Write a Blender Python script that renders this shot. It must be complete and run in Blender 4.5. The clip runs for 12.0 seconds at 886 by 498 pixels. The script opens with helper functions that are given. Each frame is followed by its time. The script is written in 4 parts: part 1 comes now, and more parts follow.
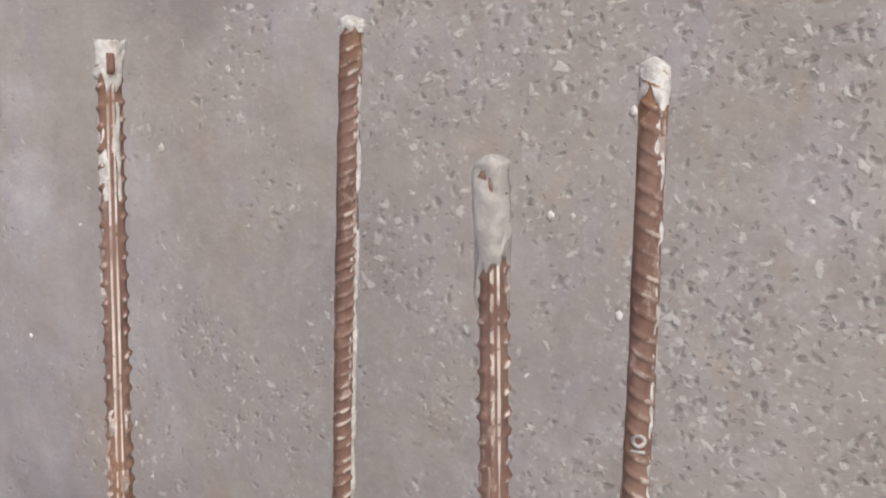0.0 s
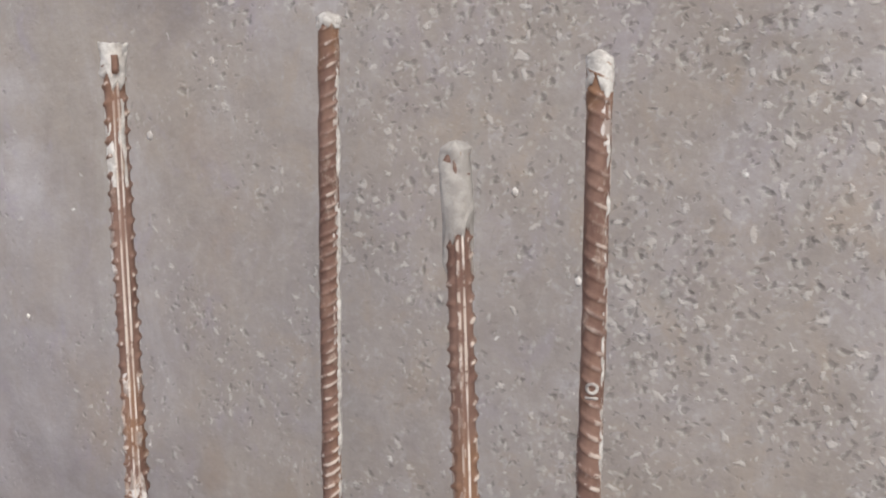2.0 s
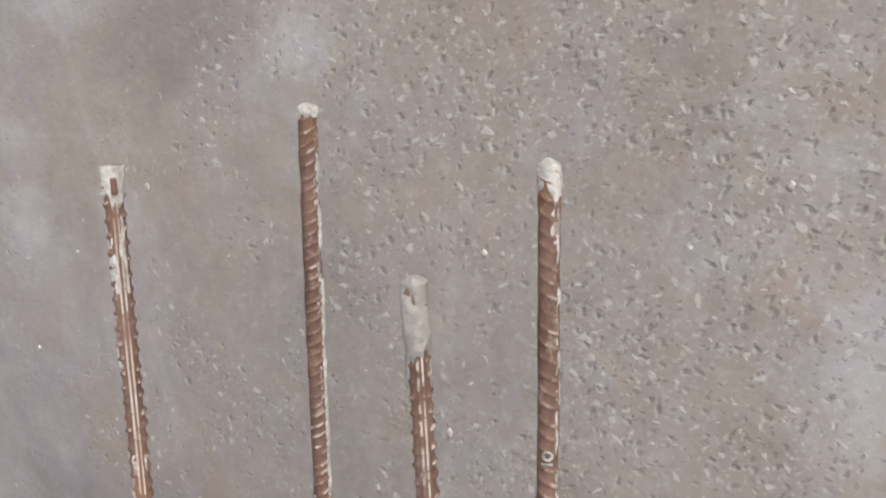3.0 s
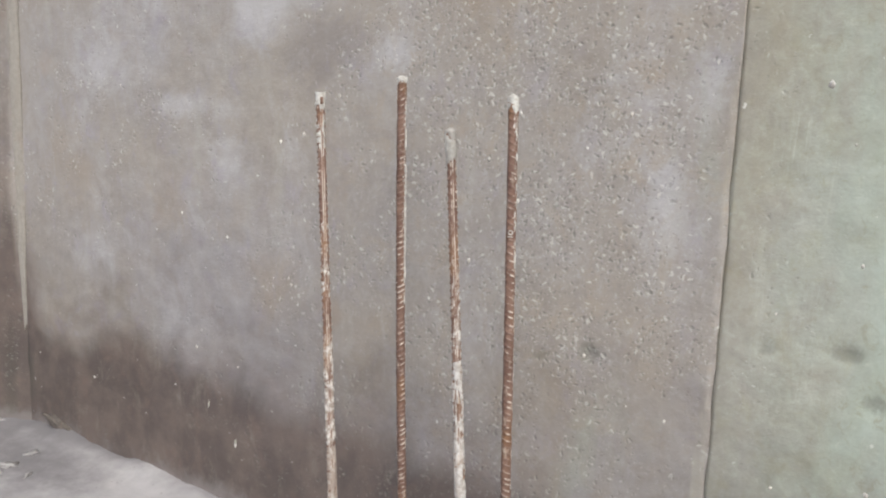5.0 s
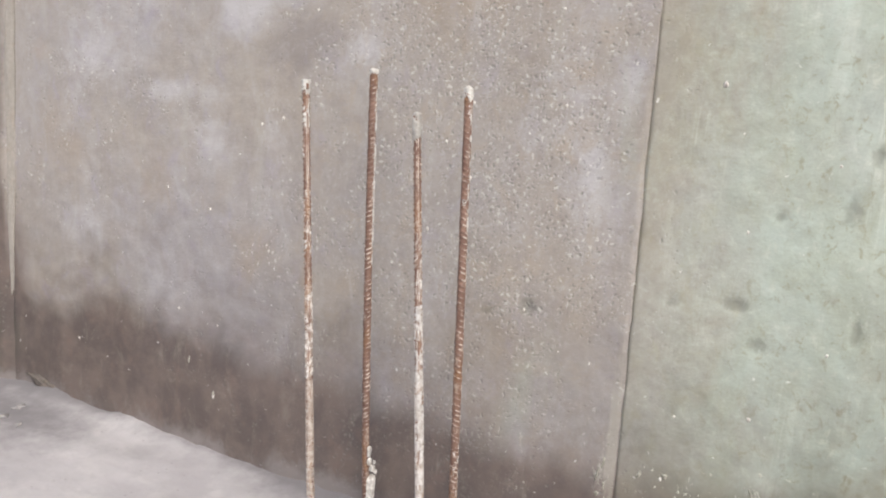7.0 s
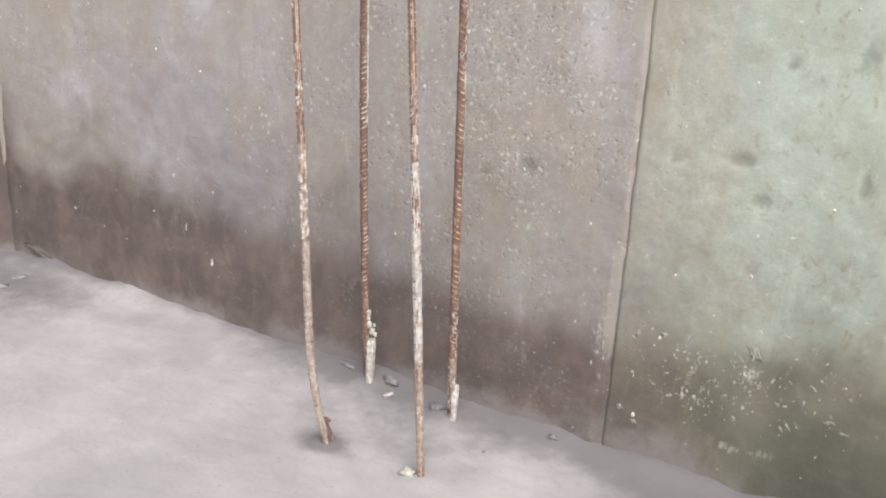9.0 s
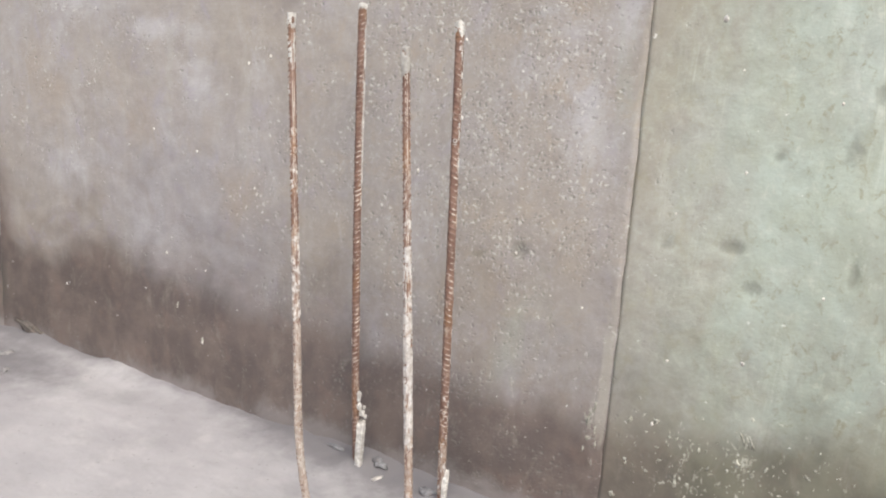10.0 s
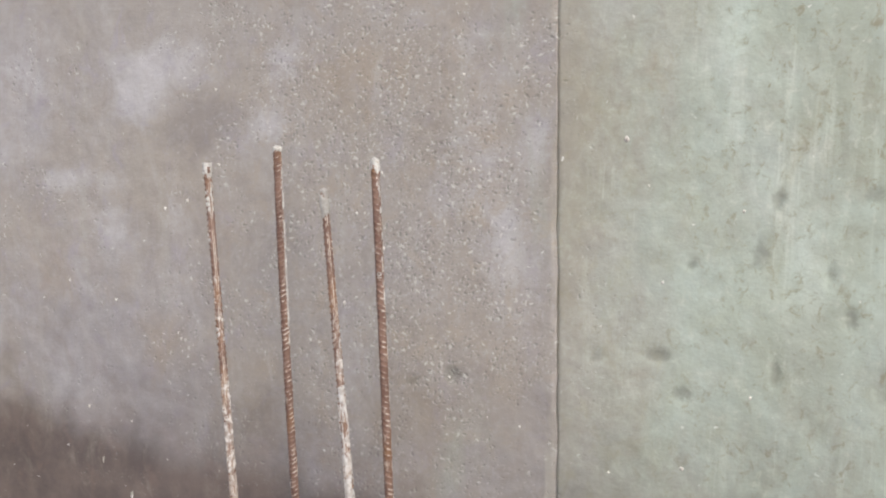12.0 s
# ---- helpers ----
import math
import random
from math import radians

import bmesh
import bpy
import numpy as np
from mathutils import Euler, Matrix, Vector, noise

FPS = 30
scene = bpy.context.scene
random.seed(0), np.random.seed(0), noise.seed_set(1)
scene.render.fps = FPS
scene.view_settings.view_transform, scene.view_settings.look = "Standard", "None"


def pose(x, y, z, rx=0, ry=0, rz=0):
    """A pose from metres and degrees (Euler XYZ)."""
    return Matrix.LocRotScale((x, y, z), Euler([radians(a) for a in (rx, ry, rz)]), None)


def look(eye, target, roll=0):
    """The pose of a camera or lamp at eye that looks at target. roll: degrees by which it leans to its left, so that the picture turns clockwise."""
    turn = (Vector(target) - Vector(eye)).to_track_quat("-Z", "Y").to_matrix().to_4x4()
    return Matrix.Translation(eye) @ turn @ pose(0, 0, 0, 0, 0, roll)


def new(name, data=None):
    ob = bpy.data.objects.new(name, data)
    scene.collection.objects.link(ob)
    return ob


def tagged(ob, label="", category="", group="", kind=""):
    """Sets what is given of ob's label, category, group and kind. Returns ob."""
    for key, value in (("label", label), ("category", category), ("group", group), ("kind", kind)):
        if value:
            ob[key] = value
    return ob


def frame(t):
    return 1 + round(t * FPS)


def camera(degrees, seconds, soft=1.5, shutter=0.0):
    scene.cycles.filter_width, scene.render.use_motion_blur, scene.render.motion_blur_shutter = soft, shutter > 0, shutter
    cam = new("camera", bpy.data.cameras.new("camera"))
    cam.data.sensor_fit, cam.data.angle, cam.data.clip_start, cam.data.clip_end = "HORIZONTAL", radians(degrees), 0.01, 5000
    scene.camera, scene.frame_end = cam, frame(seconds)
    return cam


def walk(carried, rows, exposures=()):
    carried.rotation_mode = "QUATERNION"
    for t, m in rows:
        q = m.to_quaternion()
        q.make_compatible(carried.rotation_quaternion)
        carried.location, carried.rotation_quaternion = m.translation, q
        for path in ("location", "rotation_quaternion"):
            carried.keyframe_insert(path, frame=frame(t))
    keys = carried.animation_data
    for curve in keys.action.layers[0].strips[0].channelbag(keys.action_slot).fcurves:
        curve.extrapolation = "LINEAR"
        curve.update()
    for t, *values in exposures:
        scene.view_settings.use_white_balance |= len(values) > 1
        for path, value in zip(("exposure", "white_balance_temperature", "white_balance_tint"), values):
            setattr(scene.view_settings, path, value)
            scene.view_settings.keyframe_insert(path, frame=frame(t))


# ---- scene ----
cam = camera(53.9, 12.0, soft=2.1)
PATH = [
    (0, (0.2062, -0.3810, 0.5837), (-0.3718, 0.6464, 0.3593), 4.68),
    (0.5, (0.2098, -0.3883, 0.5841), (-0.3740, 0.6311, 0.3390), 4.64),
    (1, (0.2169, -0.4036, 0.5897), (-0.2804, 0.6617, 0.3493), 4.46),
    (1.5, (0.2192, -0.4131, 0.5870), (-0.3263, 0.6228, 0.3238), 3.83),
    (2, (0.2264, -0.4135, 0.5898), (-0.3200, 0.6247, 0.3375), 3.71),
    (2.5, (0.2363, -0.4173, 0.5703), (-0.3021, 0.6250, 0.3179), 3.68),
    (2.7, (0.2326, -0.4112, 0.5920), (-0.3001, 0.6312, 0.3280), 3.05),
    (4.3, (0.4524, -0.6866, 0.9062), (-0.1227, 0.2105, 0.3546), 1.77),
    (4.5, (0.4694, -0.7111, 0.8325), (-0.1237, 0.2185, 0.3593), 2.99),
    (5, (0.4999, -0.8347, 0.6074), (-0.1075, 0.1747, 0.3788), 3.60),
    (5.5, (0.5346, -0.9370, 0.6055), (-0.0590, 0.0778, 0.3650), 3.29),
    (6, (0.5637, -0.9641, 0.5975), (0.0124, 0.0669, 0.3270), 3.82),
    (6.5, (0.5690, -0.9789, 0.6048), (0.0324, 0.0704, 0.3791), 4.99),
    (7, (0.5697, -0.9848, 0.5962), (0.0258, 0.0618, 0.3751), 5.28),
    (7.5, (0.5654, -0.9811, 0.5997), (0.0472, 0.0594, 0.3014), 4.56),
    (7.7, (0.5624, -0.9765, 0.5951), (0.0583, 0.0590, 0.2582), 4.24),
    (9.3, (0.5704, -0.9632, 0.5626), (0.0512, 0.0506, 0.1847), 5.04),
    (9.5, (0.5652, -0.9669, 0.5668), (0.0513, 0.0581, 0.2125), 5.09),
    (10, (0.5695, -0.9631, 0.5769), (0.0397, 0.0764, 0.2961), 5.55),
    (10.5, (0.5673, -0.9686, 0.6069), (0.0315, 0.0894, 0.4238), 3.04),
    (11, (0.5655, -0.9735, 0.6180), (0.0452, 0.0943, 0.4472), 2.64),
    (11.5, (0.5664, -0.9688, 0.6249), (0.0595, 0.1070, 0.4642), 2.14),
    (12, (0.5648, -0.9667, 0.6130), (0.1112, 0.1352, 0.4716), 1.26),
]
walk(cam, [(t, look(eye, target, roll)) for t, eye, target, roll in PATH], exposures=((0.0, 0.14, 6350, 7), (2.5, 0.07, 6350, 6), (4.5, 0.12, 6180, 0), (5.5, 0.30, 6350, 3), (6.5, 0.41, 6380, 4), (7.5, 0.40, 6380, 4), (9.5, 0.45, 6380, 3), (10.0, 0.45, 6380, 3), (11.0, 0.31, 6350, 4), (12.0, 0.25, 6330, 4)))


# ---- light: bright overcast day, broad soft sun from the open side ----
SUN_EL, SUN_AZ = 48.0, 142.0
world = bpy.data.worlds.new("overcast_sky")
scene.world = world
world.use_nodes = True
wn = world.node_tree.nodes
sky = wn.new("ShaderNodeTexSky")
sky.sky_type = "NISHITA"
sky.sun_disc = False
sky.sun_elevation, sky.sun_rotation = radians(SUN_EL), radians(SUN_AZ)
sky.dust_density, sky.air_density = 4.0, 1.0
wn["Background"].inputs["Strength"].default_value = 0.12
world.node_tree.links.new(sky.outputs[0], wn["Background"].inputs["Color"])
sun = new("sun", bpy.data.lights.new("sun", "SUN"))
sun.data.energy, sun.data.angle, sun.data.color = 1.7, radians(40), (1.0, 0.95, 0.90)
toward = Vector((math.sin(radians(SUN_AZ)) * math.cos(radians(SUN_EL)), math.cos(radians(SUN_AZ)) * math.cos(radians(SUN_EL)), math.sin(radians(SUN_EL))))
sun.matrix_world = look(toward * 30, (0, 0, 0))


# ---- small tools ----
def hash2(ix, iy, seed):
    h = (ix.astype(np.int64) * 374761393 + iy.astype(np.int64) * 668265263 + seed * 1442695041) & 0xFFFFFFFF
    h = ((h ^ (h >> 13)) * 1274126177) & 0xFFFFFFFF
    return ((h ^ (h >> 16)) & 0xFFFF) / 65535.0


def value_noise(x, y, seed=0):
    """Smooth noise from 0 to 1 over arrays."""
    ix, iy = np.floor(x), np.floor(y)
    fx, fy = x - ix, y - iy
    fx, fy = fx * fx * (3 - 2 * fx), fy * fy * (3 - 2 * fy)
    a, b = hash2(ix, iy, seed), hash2(ix + 1, iy, seed)
    c, d = hash2(ix, iy + 1, seed), hash2(ix + 1, iy + 1, seed)
    return (a * (1 - fx) + b * fx) * (1 - fy) + (c * (1 - fx) + d * fx) * fy


def fractal(x, y, seed=0, octaves=4):
    """Layered noise, about -1 to 1."""
    x, y = np.broadcast_arrays(np.asarray(x, float), np.asarray(y, float))
    total, size = np.zeros(x.shape), 0.0
    for n in range(octaves):
        total += 0.5**n * (2 * value_noise(x * 2**n + 17.3 * n, y * 2**n - 9.1 * n, seed + n) - 1)
        size += 0.5**n
    return total / size * 1.6


def step(a, b, v):
    t = np.clip((v - a) / (b - a), 0, 1)
    return t * t * (3 - 2 * t)


def to_mesh(name, verts, faces, material, smooth=True, attributes=None):
    me = bpy.data.meshes.new(name)
    me.from_pydata([tuple(v) for v in verts], [], [tuple(f) for f in faces])
    me.materials.append(material)
    if smooth:
        me.polygons.foreach_set("use_smooth", [True] * len(me.polygons))
    for key, values in (attributes or {}).items():
        me.attributes.new(key, "FLOAT", "POINT").data.foreach_set("value", np.asarray(values, np.float32))
    me.update()
    return me


def grid_faces(rows, columns, closed=False):
    """Quads of a grid of rows x columns vertices; closed joins the last column to the first."""
    r = np.arange(rows - 1)[:, None] * columns
    c = np.arange(columns if closed else columns - 1)[None, :]
    d = (c + 1) % columns
    return np.stack([r + c, r + d, r + columns + d, r + columns + c], -1).reshape(-1, 4).tolist()


def part(name, mesh_or_bm, material, parent, label=""):
    """One mesh under a thing or a part."""
    if isinstance(mesh_or_bm, bmesh.types.BMesh):
        me = bpy.data.meshes.new(name)
        mesh_or_bm.to_mesh(me)
        mesh_or_bm.free()
        me.materials.append(material)
        me.polygons.foreach_set("use_smooth", [True] * len(me.polygons))
    else:
        me = mesh_or_bm
    ob = new(name, me)
    ob.parent = parent
    return tagged(ob, label=label)


def lump(size, seed, rough=0.25, detail=2):
    """A broken, uneven lump as a bmesh: size gives its three half axes."""
    bm = bmesh.new()
    bmesh.ops.create_icosphere(bm, subdivisions=detail, radius=1.0)
    for v in bm.verts:
        n = noise.noise(v.co * 1.7 + Vector((seed * 3.1, seed * 1.7, seed))) + 0.6 * noise.noise(v.co * 4 + Vector((seed, 5, seed * 2))) + 0.4 * noise.noise(v.co * 9 + Vector((seed, 2, seed)))
        v.co *= 1 + rough * n * 1.6
        v.co = Vector((v.co.x * size[0], v.co.y * size[1], v.co.z * size[2]))
    return bm


# ---- materials ----
class Nodes:
    """A material's node tree, with short ways to add to it."""

    def __init__(self, name):
        self.material = bpy.data.materials.new(name)
        self.material.use_nodes = True
        self.tree = self.material.node_tree
        self.shader = self.tree.nodes["Principled BSDF"]
        self.place = self.tree.nodes.new("ShaderNodeTexCoord").outputs["Object"]

    def add(self, kind, inputs=None, **settings):
        node = self.tree.nodes.new(kind)
        for key, value in settings.items():
            setattr(node, key, value)
        for key, value in (inputs or {}).items():
            self.put(node.inputs[key], value)
        return node

    def put(self, socket, value):
        if isinstance(value, bpy.types.NodeSocket):
            self.tree.links.new(value, socket)
        else:
            socket.default_value = value

    def stretch(self, scale, spot=(0, 0, 0), turn=(0, 0, 0)):
        return self.add("ShaderNodeMapping", {"Vector": self.place, "Scale": scale, "Location": spot, "Rotation": turn}).outputs[0]

    def cloud(self, scale, detail=4.0, rough=0.55, vector=None, warp=0.0):
        return self.add("ShaderNodeTexNoise", {"Vector": vector or self.place, "Scale": scale, "Detail": detail, "Roughness": rough, "Distortion": warp}).outputs["Fac"]

    def cells(self, scale, vector=None, randomness=1.0):
        node = self.add("ShaderNodeTexVoronoi", {"Vector": vector or self.place, "Scale": scale, "Randomness": randomness})
        return node.outputs["Distance"], self.split(node.outputs["Color"])

    def strokes(self, scale, aspect, size, gate, spot):
        """Short marks on an upright face, each turned its own way; gate: the share left out, 0 to 1."""
        place = self.add("ShaderNodeSeparateXYZ", {"Vector": self.place}).outputs
        flat = self.add("ShaderNodeCombineXYZ", {"X": self.maths("ADD", place[0], spot[0]), "Y": self.maths("ADD", place[2], spot[1])}).outputs[0]
        wobble = self.add("ShaderNodeTexNoise", {"Vector": flat, "Scale": scale * 1.3, "Detail": 3.0, "Roughness": 0.65}).outputs["Color"]
        bent = self.add("ShaderNodeVectorMath", {0: wobble, 1: (0.85 / scale,) * 3, 2: flat}, operation="MULTIPLY_ADD").outputs[0]
        cell = self.add("ShaderNodeTexVoronoi", {"Vector": bent, "Scale": scale, "Randomness": 1.0}, voronoi_dimensions="2D")
        pick = self.split(cell.outputs["Color"])
        local = self.add("ShaderNodeVectorMath", {0: bent, 1: cell.outputs["Position"]}, operation="SUBTRACT").outputs[0]
        turned = self.add("ShaderNodeVectorRotate", {"Vector": local, "Angle": self.maths("MULTIPLY", pick[0], 6.3)}, rotation_type="Z_AXIS").outputs[0]
        shaped = self.add("ShaderNodeVectorMath", {0: turned, 1: (scale, scale * aspect, 0)}, operation="MULTIPLY").outputs[0]
        away = self.add("ShaderNodeVectorMath", {0: shaped}, operation="LENGTH").outputs["Value"]
        reach = self.maths("MULTIPLY", self.maths("ADD", pick[1], 0.45), size)
        inside = self.ramp(self.maths("DIVIDE", away, reach), 1.35, 0.5)
        return self.maths("MULTIPLY", inside, self.ramp(self.maths("SUBTRACT", pick[2], gate), 0.0, 0.45, 0.0, 1.0))

    def split(self, colour):
        return self.add("ShaderNodeSeparateColor", {"Color": colour}).outputs

    def ramp(self, value, low, high, a=0.0, b=1.0):
        return self.add("ShaderNodeMapRange", {"Value": value, "From Min": low, "From Max": high, "To Min": a, "To Max": b}, interpolation_type="SMOOTHSTEP").outputs[0]

    def maths(self, kind, a, b=0.0):
        return self.add("ShaderNodeMath", {0: a, 1: b}, operation=kind).outputs[0]

    def mix(self, fac, a, b, blend="MIX"):
        return self.add("ShaderNodeMix", {0: fac, 6: a, 7: b}, data_type="RGBA", blend_type=blend).outputs[2]

    def value(self, name):
        return self.add("ShaderNodeAttribute", attribute_name=name).outputs["Fac"]

    def bump(self, height, depth, strength=1.0, under=None):
        node = self.add("ShaderNodeBump", {"Height": height, "Distance": depth, "Strength": strength})
        if under is not None:
            self.put(node.inputs["Normal"], under)
        return node.outputs[0]

    def done(self, colour, rough, normal=None, metal=0.0):
        self.put(self.shader.inputs["Base Color"], colour)
        self.put(self.shader.inputs["Roughness"], rough)
        self.put(self.shader.inputs["Metallic"], metal)
        if normal is not None:
            self.put(self.shader.inputs["Normal"], normal)
        return self.material


def rgb(r, g, b):
    return (r, g, b, 1.0)


def wall_concrete(name, base, warm, cool, damp_tint, damp_light, chalk, stain, bare=0.0, beside=None):
    """Cast concrete: clouds of cement paste, pits, sand grains, algae, dark dimples and a damp foot, with some light
    and shade painted in.
    """
    n = Nodes(name)
    if beside:
        # the panel keeps the colours of its neighbour near the joint and turns green farther on
        turned = n.ramp(n.maths("ADD", n.value("mossy"), n.maths("MULTIPLY", n.maths("SUBTRACT", n.cloud(11, 6, 0.66, n.stretch((1, 1, 0.6), (6, 1, 2)), 0.7), 0.5), 1.5)), 0.05, 0.95)
        base, warm, cool, damp_tint, damp_light, chalk, stain = (n.mix(turned, a, b) for a, b in zip(beside, (base, warm, cool, damp_tint, damp_light, chalk, stain)))
    big = n.cloud(3.4, 6, 0.62)
    drift = n.cloud(2.3, 6, 0.6, n.stretch((1, 1, 0.7), (3, 1, 7)))
    colour = n.mix(n.ramp(big, 0.36, 0.64), base, warm)
    colour = n.mix(n.ramp(drift, 0.46, 0.66), colour, cool)
    haze = n.cloud(7.5, 6, 0.66, n.stretch((1, 1, 0.8), (9, 2, 4)), 0.6)
    colour = n.mix(n.ramp(haze, 0.52, 0.76, 0.0, 0.35), colour, chalk)
    dirt = n.cloud(12, 6, 0.68, n.stretch((1, 1, 0.85), (1, 8, 3)), 0.8)
    colour = n.mix(n.ramp(dirt, 0.48, 0.76, 0.0, 0.32), colour, rgb(0.19, 0.16, 0.145))
    fine = n.cloud(46, 5, 0.7, n.stretch((1, 1, 1), (2, 5, 3)), 0.5)
    colour = n.mix(n.ramp(fine, 0.36, 0.68, 0.0, 0.22), colour, rgb(0.22, 0.195, 0.18))
    edge = n.maths("SUBTRACT", n.cloud(13, 7, 0.7, n.stretch((1, 1, 0.8), (3, 0, 3)), 1.2), 0.5)
    frayed = n.maths("MULTIPLY", edge, 1.9)
    tan = n.ramp(n.maths("SUBTRACT", n.value("brown"), frayed), 0.15, 1.1)
    colour = n.mix(n.maths("MULTIPLY", tan, 0.6), colour, rgb(0.325, 0.262, 0.205))
    grey = n.ramp(n.maths("ADD", n.value("smudge"), frayed), 0.2, 1.1)
    colour = n.mix(n.maths("MULTIPLY", grey, 0.5), colour, rgb(0.215, 0.19, 0.195))
    shine = n.ramp(n.maths("ADD", n.value("bloom"), frayed), 0.18, 1.15)
    colour = n.mix(n.maths("MULTIPLY", shine, 0.72), colour, chalk)
    # coarse sandy mottling of the skin
    gritty = n.cloud(125, 5, 0.65, n.stretch((1, 1, 0.9), (7, 7, 2)), 0.6)
    rough_skin = n.maths("SUBTRACT", 1.0, n.maths("MULTIPLY", n.value("skin"), 1.5))
    colour = n.mix(n.maths("MULTIPLY", rough_skin, n.ramp(gritty, 0.52, 0.72, 0.0, 0.26 - 0.2 * bare)), colour, rgb(0.205, 0.18, 0.165))
    colour = n.mix(n.maths("MULTIPLY", rough_skin, n.ramp(gritty, 0.48, 0.30, 0.0, 0.32 - 0.2 * bare)), colour, chalk)
    # faint ochre and lilac tints in the paste, a few centimetres across
    hue = n.cloud(26, 6, 0.7, n.stretch((1, 1, 0.8), (5, 9, 6)), 0.6)
    lilac = n.maths("ADD", n.maths("MULTIPLY", n.value("skin"), 0.35), 0.34 - 1.1 * bare)
    colour = n.mix(n.maths("MULTIPLY", n.ramp(hue, 0.48, 0.30, 0.0, 1.0), n.maths("MAXIMUM", lilac, 0.0)), colour, rgb(0.335, 0.303, 0.362))
    colour = n.mix(n.maths("MULTIPLY", n.ramp(hue, 0.50, 0.68, 0.0, 0.46 + 0.2 * bare), n.maths("MAXIMUM", rough_skin, 0.1)), colour, n.mix(n.ramp(n.value("mossy"), 0.0, 0.5), rgb(0.365, 0.300, 0.240), rgb(0.345, 0.320, 0.235)))
    # upright trowel and shutter streaks
    streak = n.cloud(34, 4, 0.6, n.stretch((1, 1, 0.08), (5, 0, 2)))
    colour = n.mix(n.ramp(streak, 0.54, 0.74, 0.0, 0.14), colour, rgb(0.5, 0.5, 0.46))
    scrape = n.cloud(70, 5, 0.7, n.stretch((1, 1, 0.05), (1, 3, 6)))
    patchy = n.ramp(n.cloud(7, 4, 0.6, n.stretch((1, 1, 0.6), (2, 9, 3)), 0.4), 0.44, 0.62)
    colour = n.mix(n.maths("MULTIPLY", patchy, n.maths("MULTIPLY", n.ramp(scrape, 0.50, 0.64, 0.0, 0.8), n.value("scratch"))), colour, rgb(0.59, 0.60, 0.545))
    # thin green algae and ochre; on the left wall a green light cast painted in
    algae_cast = n.ramp(n.maths("ADD", n.value("algae_cast"), n.maths("MULTIPLY", n.maths("SUBTRACT", n.cloud(6, 6, 0.66, n.stretch((1, 1, 0.45), (4, 4, 4)), 0.7), 0.5), 3.0)), 0.1, 1.15)
    colour = n.mix(n.maths("MULTIPLY", algae_cast, 0.66), colour, n.mix(n.ramp(n.cloud(9, 6, 0.66, n.stretch((1, 1, 0.7), (5, 5, 1)), 0.5), 0.4, 0.66), rgb(0.37, 0.41, 0.335), rgb(0.46, 0.54, 0.485)))
    ochre = n.ramp(n.cloud(7, 6, 0.66, n.stretch((1, 1, 0.45), (2, 7, 1)), 0.5), 0.5, 0.72, 0.0, 0.5)
    colour = n.mix(n.maths("MULTIPLY", ochre, n.maths("ADD", n.value("algae_cast"), 0.2)), colour, rgb(0.31, 0.275, 0.18))
    freckle = n.cloud(75, 5, 0.72, n.stretch((1, 1, 0.8), (3, 8, 1)), 0.5)
    tufts = n.maths("ADD", n.value("algae_cast"), 0.1)
    colour = n.mix(n.maths("MULTIPLY", n.ramp(freckle, 0.53, 0.70, 0.0, 0.7), n.maths("MAXIMUM", tufts, 0.0)), colour, rgb(0.27, 0.245, 0.165))
    colour = n.mix(n.maths("MULTIPLY", n.ramp(freckle, 0.45, 0.30, 0.0, 0.6), n.maths("MAXIMUM", tufts, 0.0)), colour, rgb(0.55, 0.56, 0.49))
    seep = n.ramp(n.maths("ADD", n.value("seep"), n.maths("MULTIPLY", n.maths("SUBTRACT", n.cloud(30, 6, 0.7, n.stretch((1, 1, 0.6), (2, 2, 5)), 0.3), 0.5), 1.4)), 0.1, 1.2)
    colour = n.mix(n.maths("MULTIPLY", seep, 0.26), colour, rgb(0.31, 0.26, 0.185))
    colour = n.mix(n.ramp(n.cloud(9, 5, 0.6, n.stretch((1, 1, 1), (6, 6, 1))), 0.6, 0.78, 0.0, 0.35), colour, rgb(0.30, 0.20, 0.145))
    blot = n.cloud(24, 6, 0.7, n.stretch((1, 1, 0.8), (3, 6, 8)), 0.8)
    colour = n.mix(n.ramp(blot, 0.5, 0.72, 0.0, 0.28), colour, stain)
    pale = n.cloud(19, 6, 0.7, n.stretch((1, 1, 0.6), (8, 2, 5)), 0.8)
    colour = n.mix(n.ramp(pale, 0.52, 0.74, 0.0, 0.26), colour, chalk)
    # damp foot with an uneven tide line plus painted corner shade, and dark dimples
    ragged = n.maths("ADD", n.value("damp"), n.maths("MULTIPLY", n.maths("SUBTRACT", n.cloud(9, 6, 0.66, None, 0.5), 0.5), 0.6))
    wet_shade = n.ramp(ragged, -0.08, 0.78)
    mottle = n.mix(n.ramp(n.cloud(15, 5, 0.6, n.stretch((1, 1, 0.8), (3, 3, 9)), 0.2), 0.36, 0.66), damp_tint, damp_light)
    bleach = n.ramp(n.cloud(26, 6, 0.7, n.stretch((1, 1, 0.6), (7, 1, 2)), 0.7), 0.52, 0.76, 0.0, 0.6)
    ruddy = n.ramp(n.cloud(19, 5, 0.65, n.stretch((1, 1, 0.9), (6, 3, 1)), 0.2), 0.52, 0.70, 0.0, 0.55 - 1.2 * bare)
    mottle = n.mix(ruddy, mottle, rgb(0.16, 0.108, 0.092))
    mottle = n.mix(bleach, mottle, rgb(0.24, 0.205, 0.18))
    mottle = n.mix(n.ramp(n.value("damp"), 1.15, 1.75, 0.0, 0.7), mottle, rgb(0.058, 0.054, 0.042))
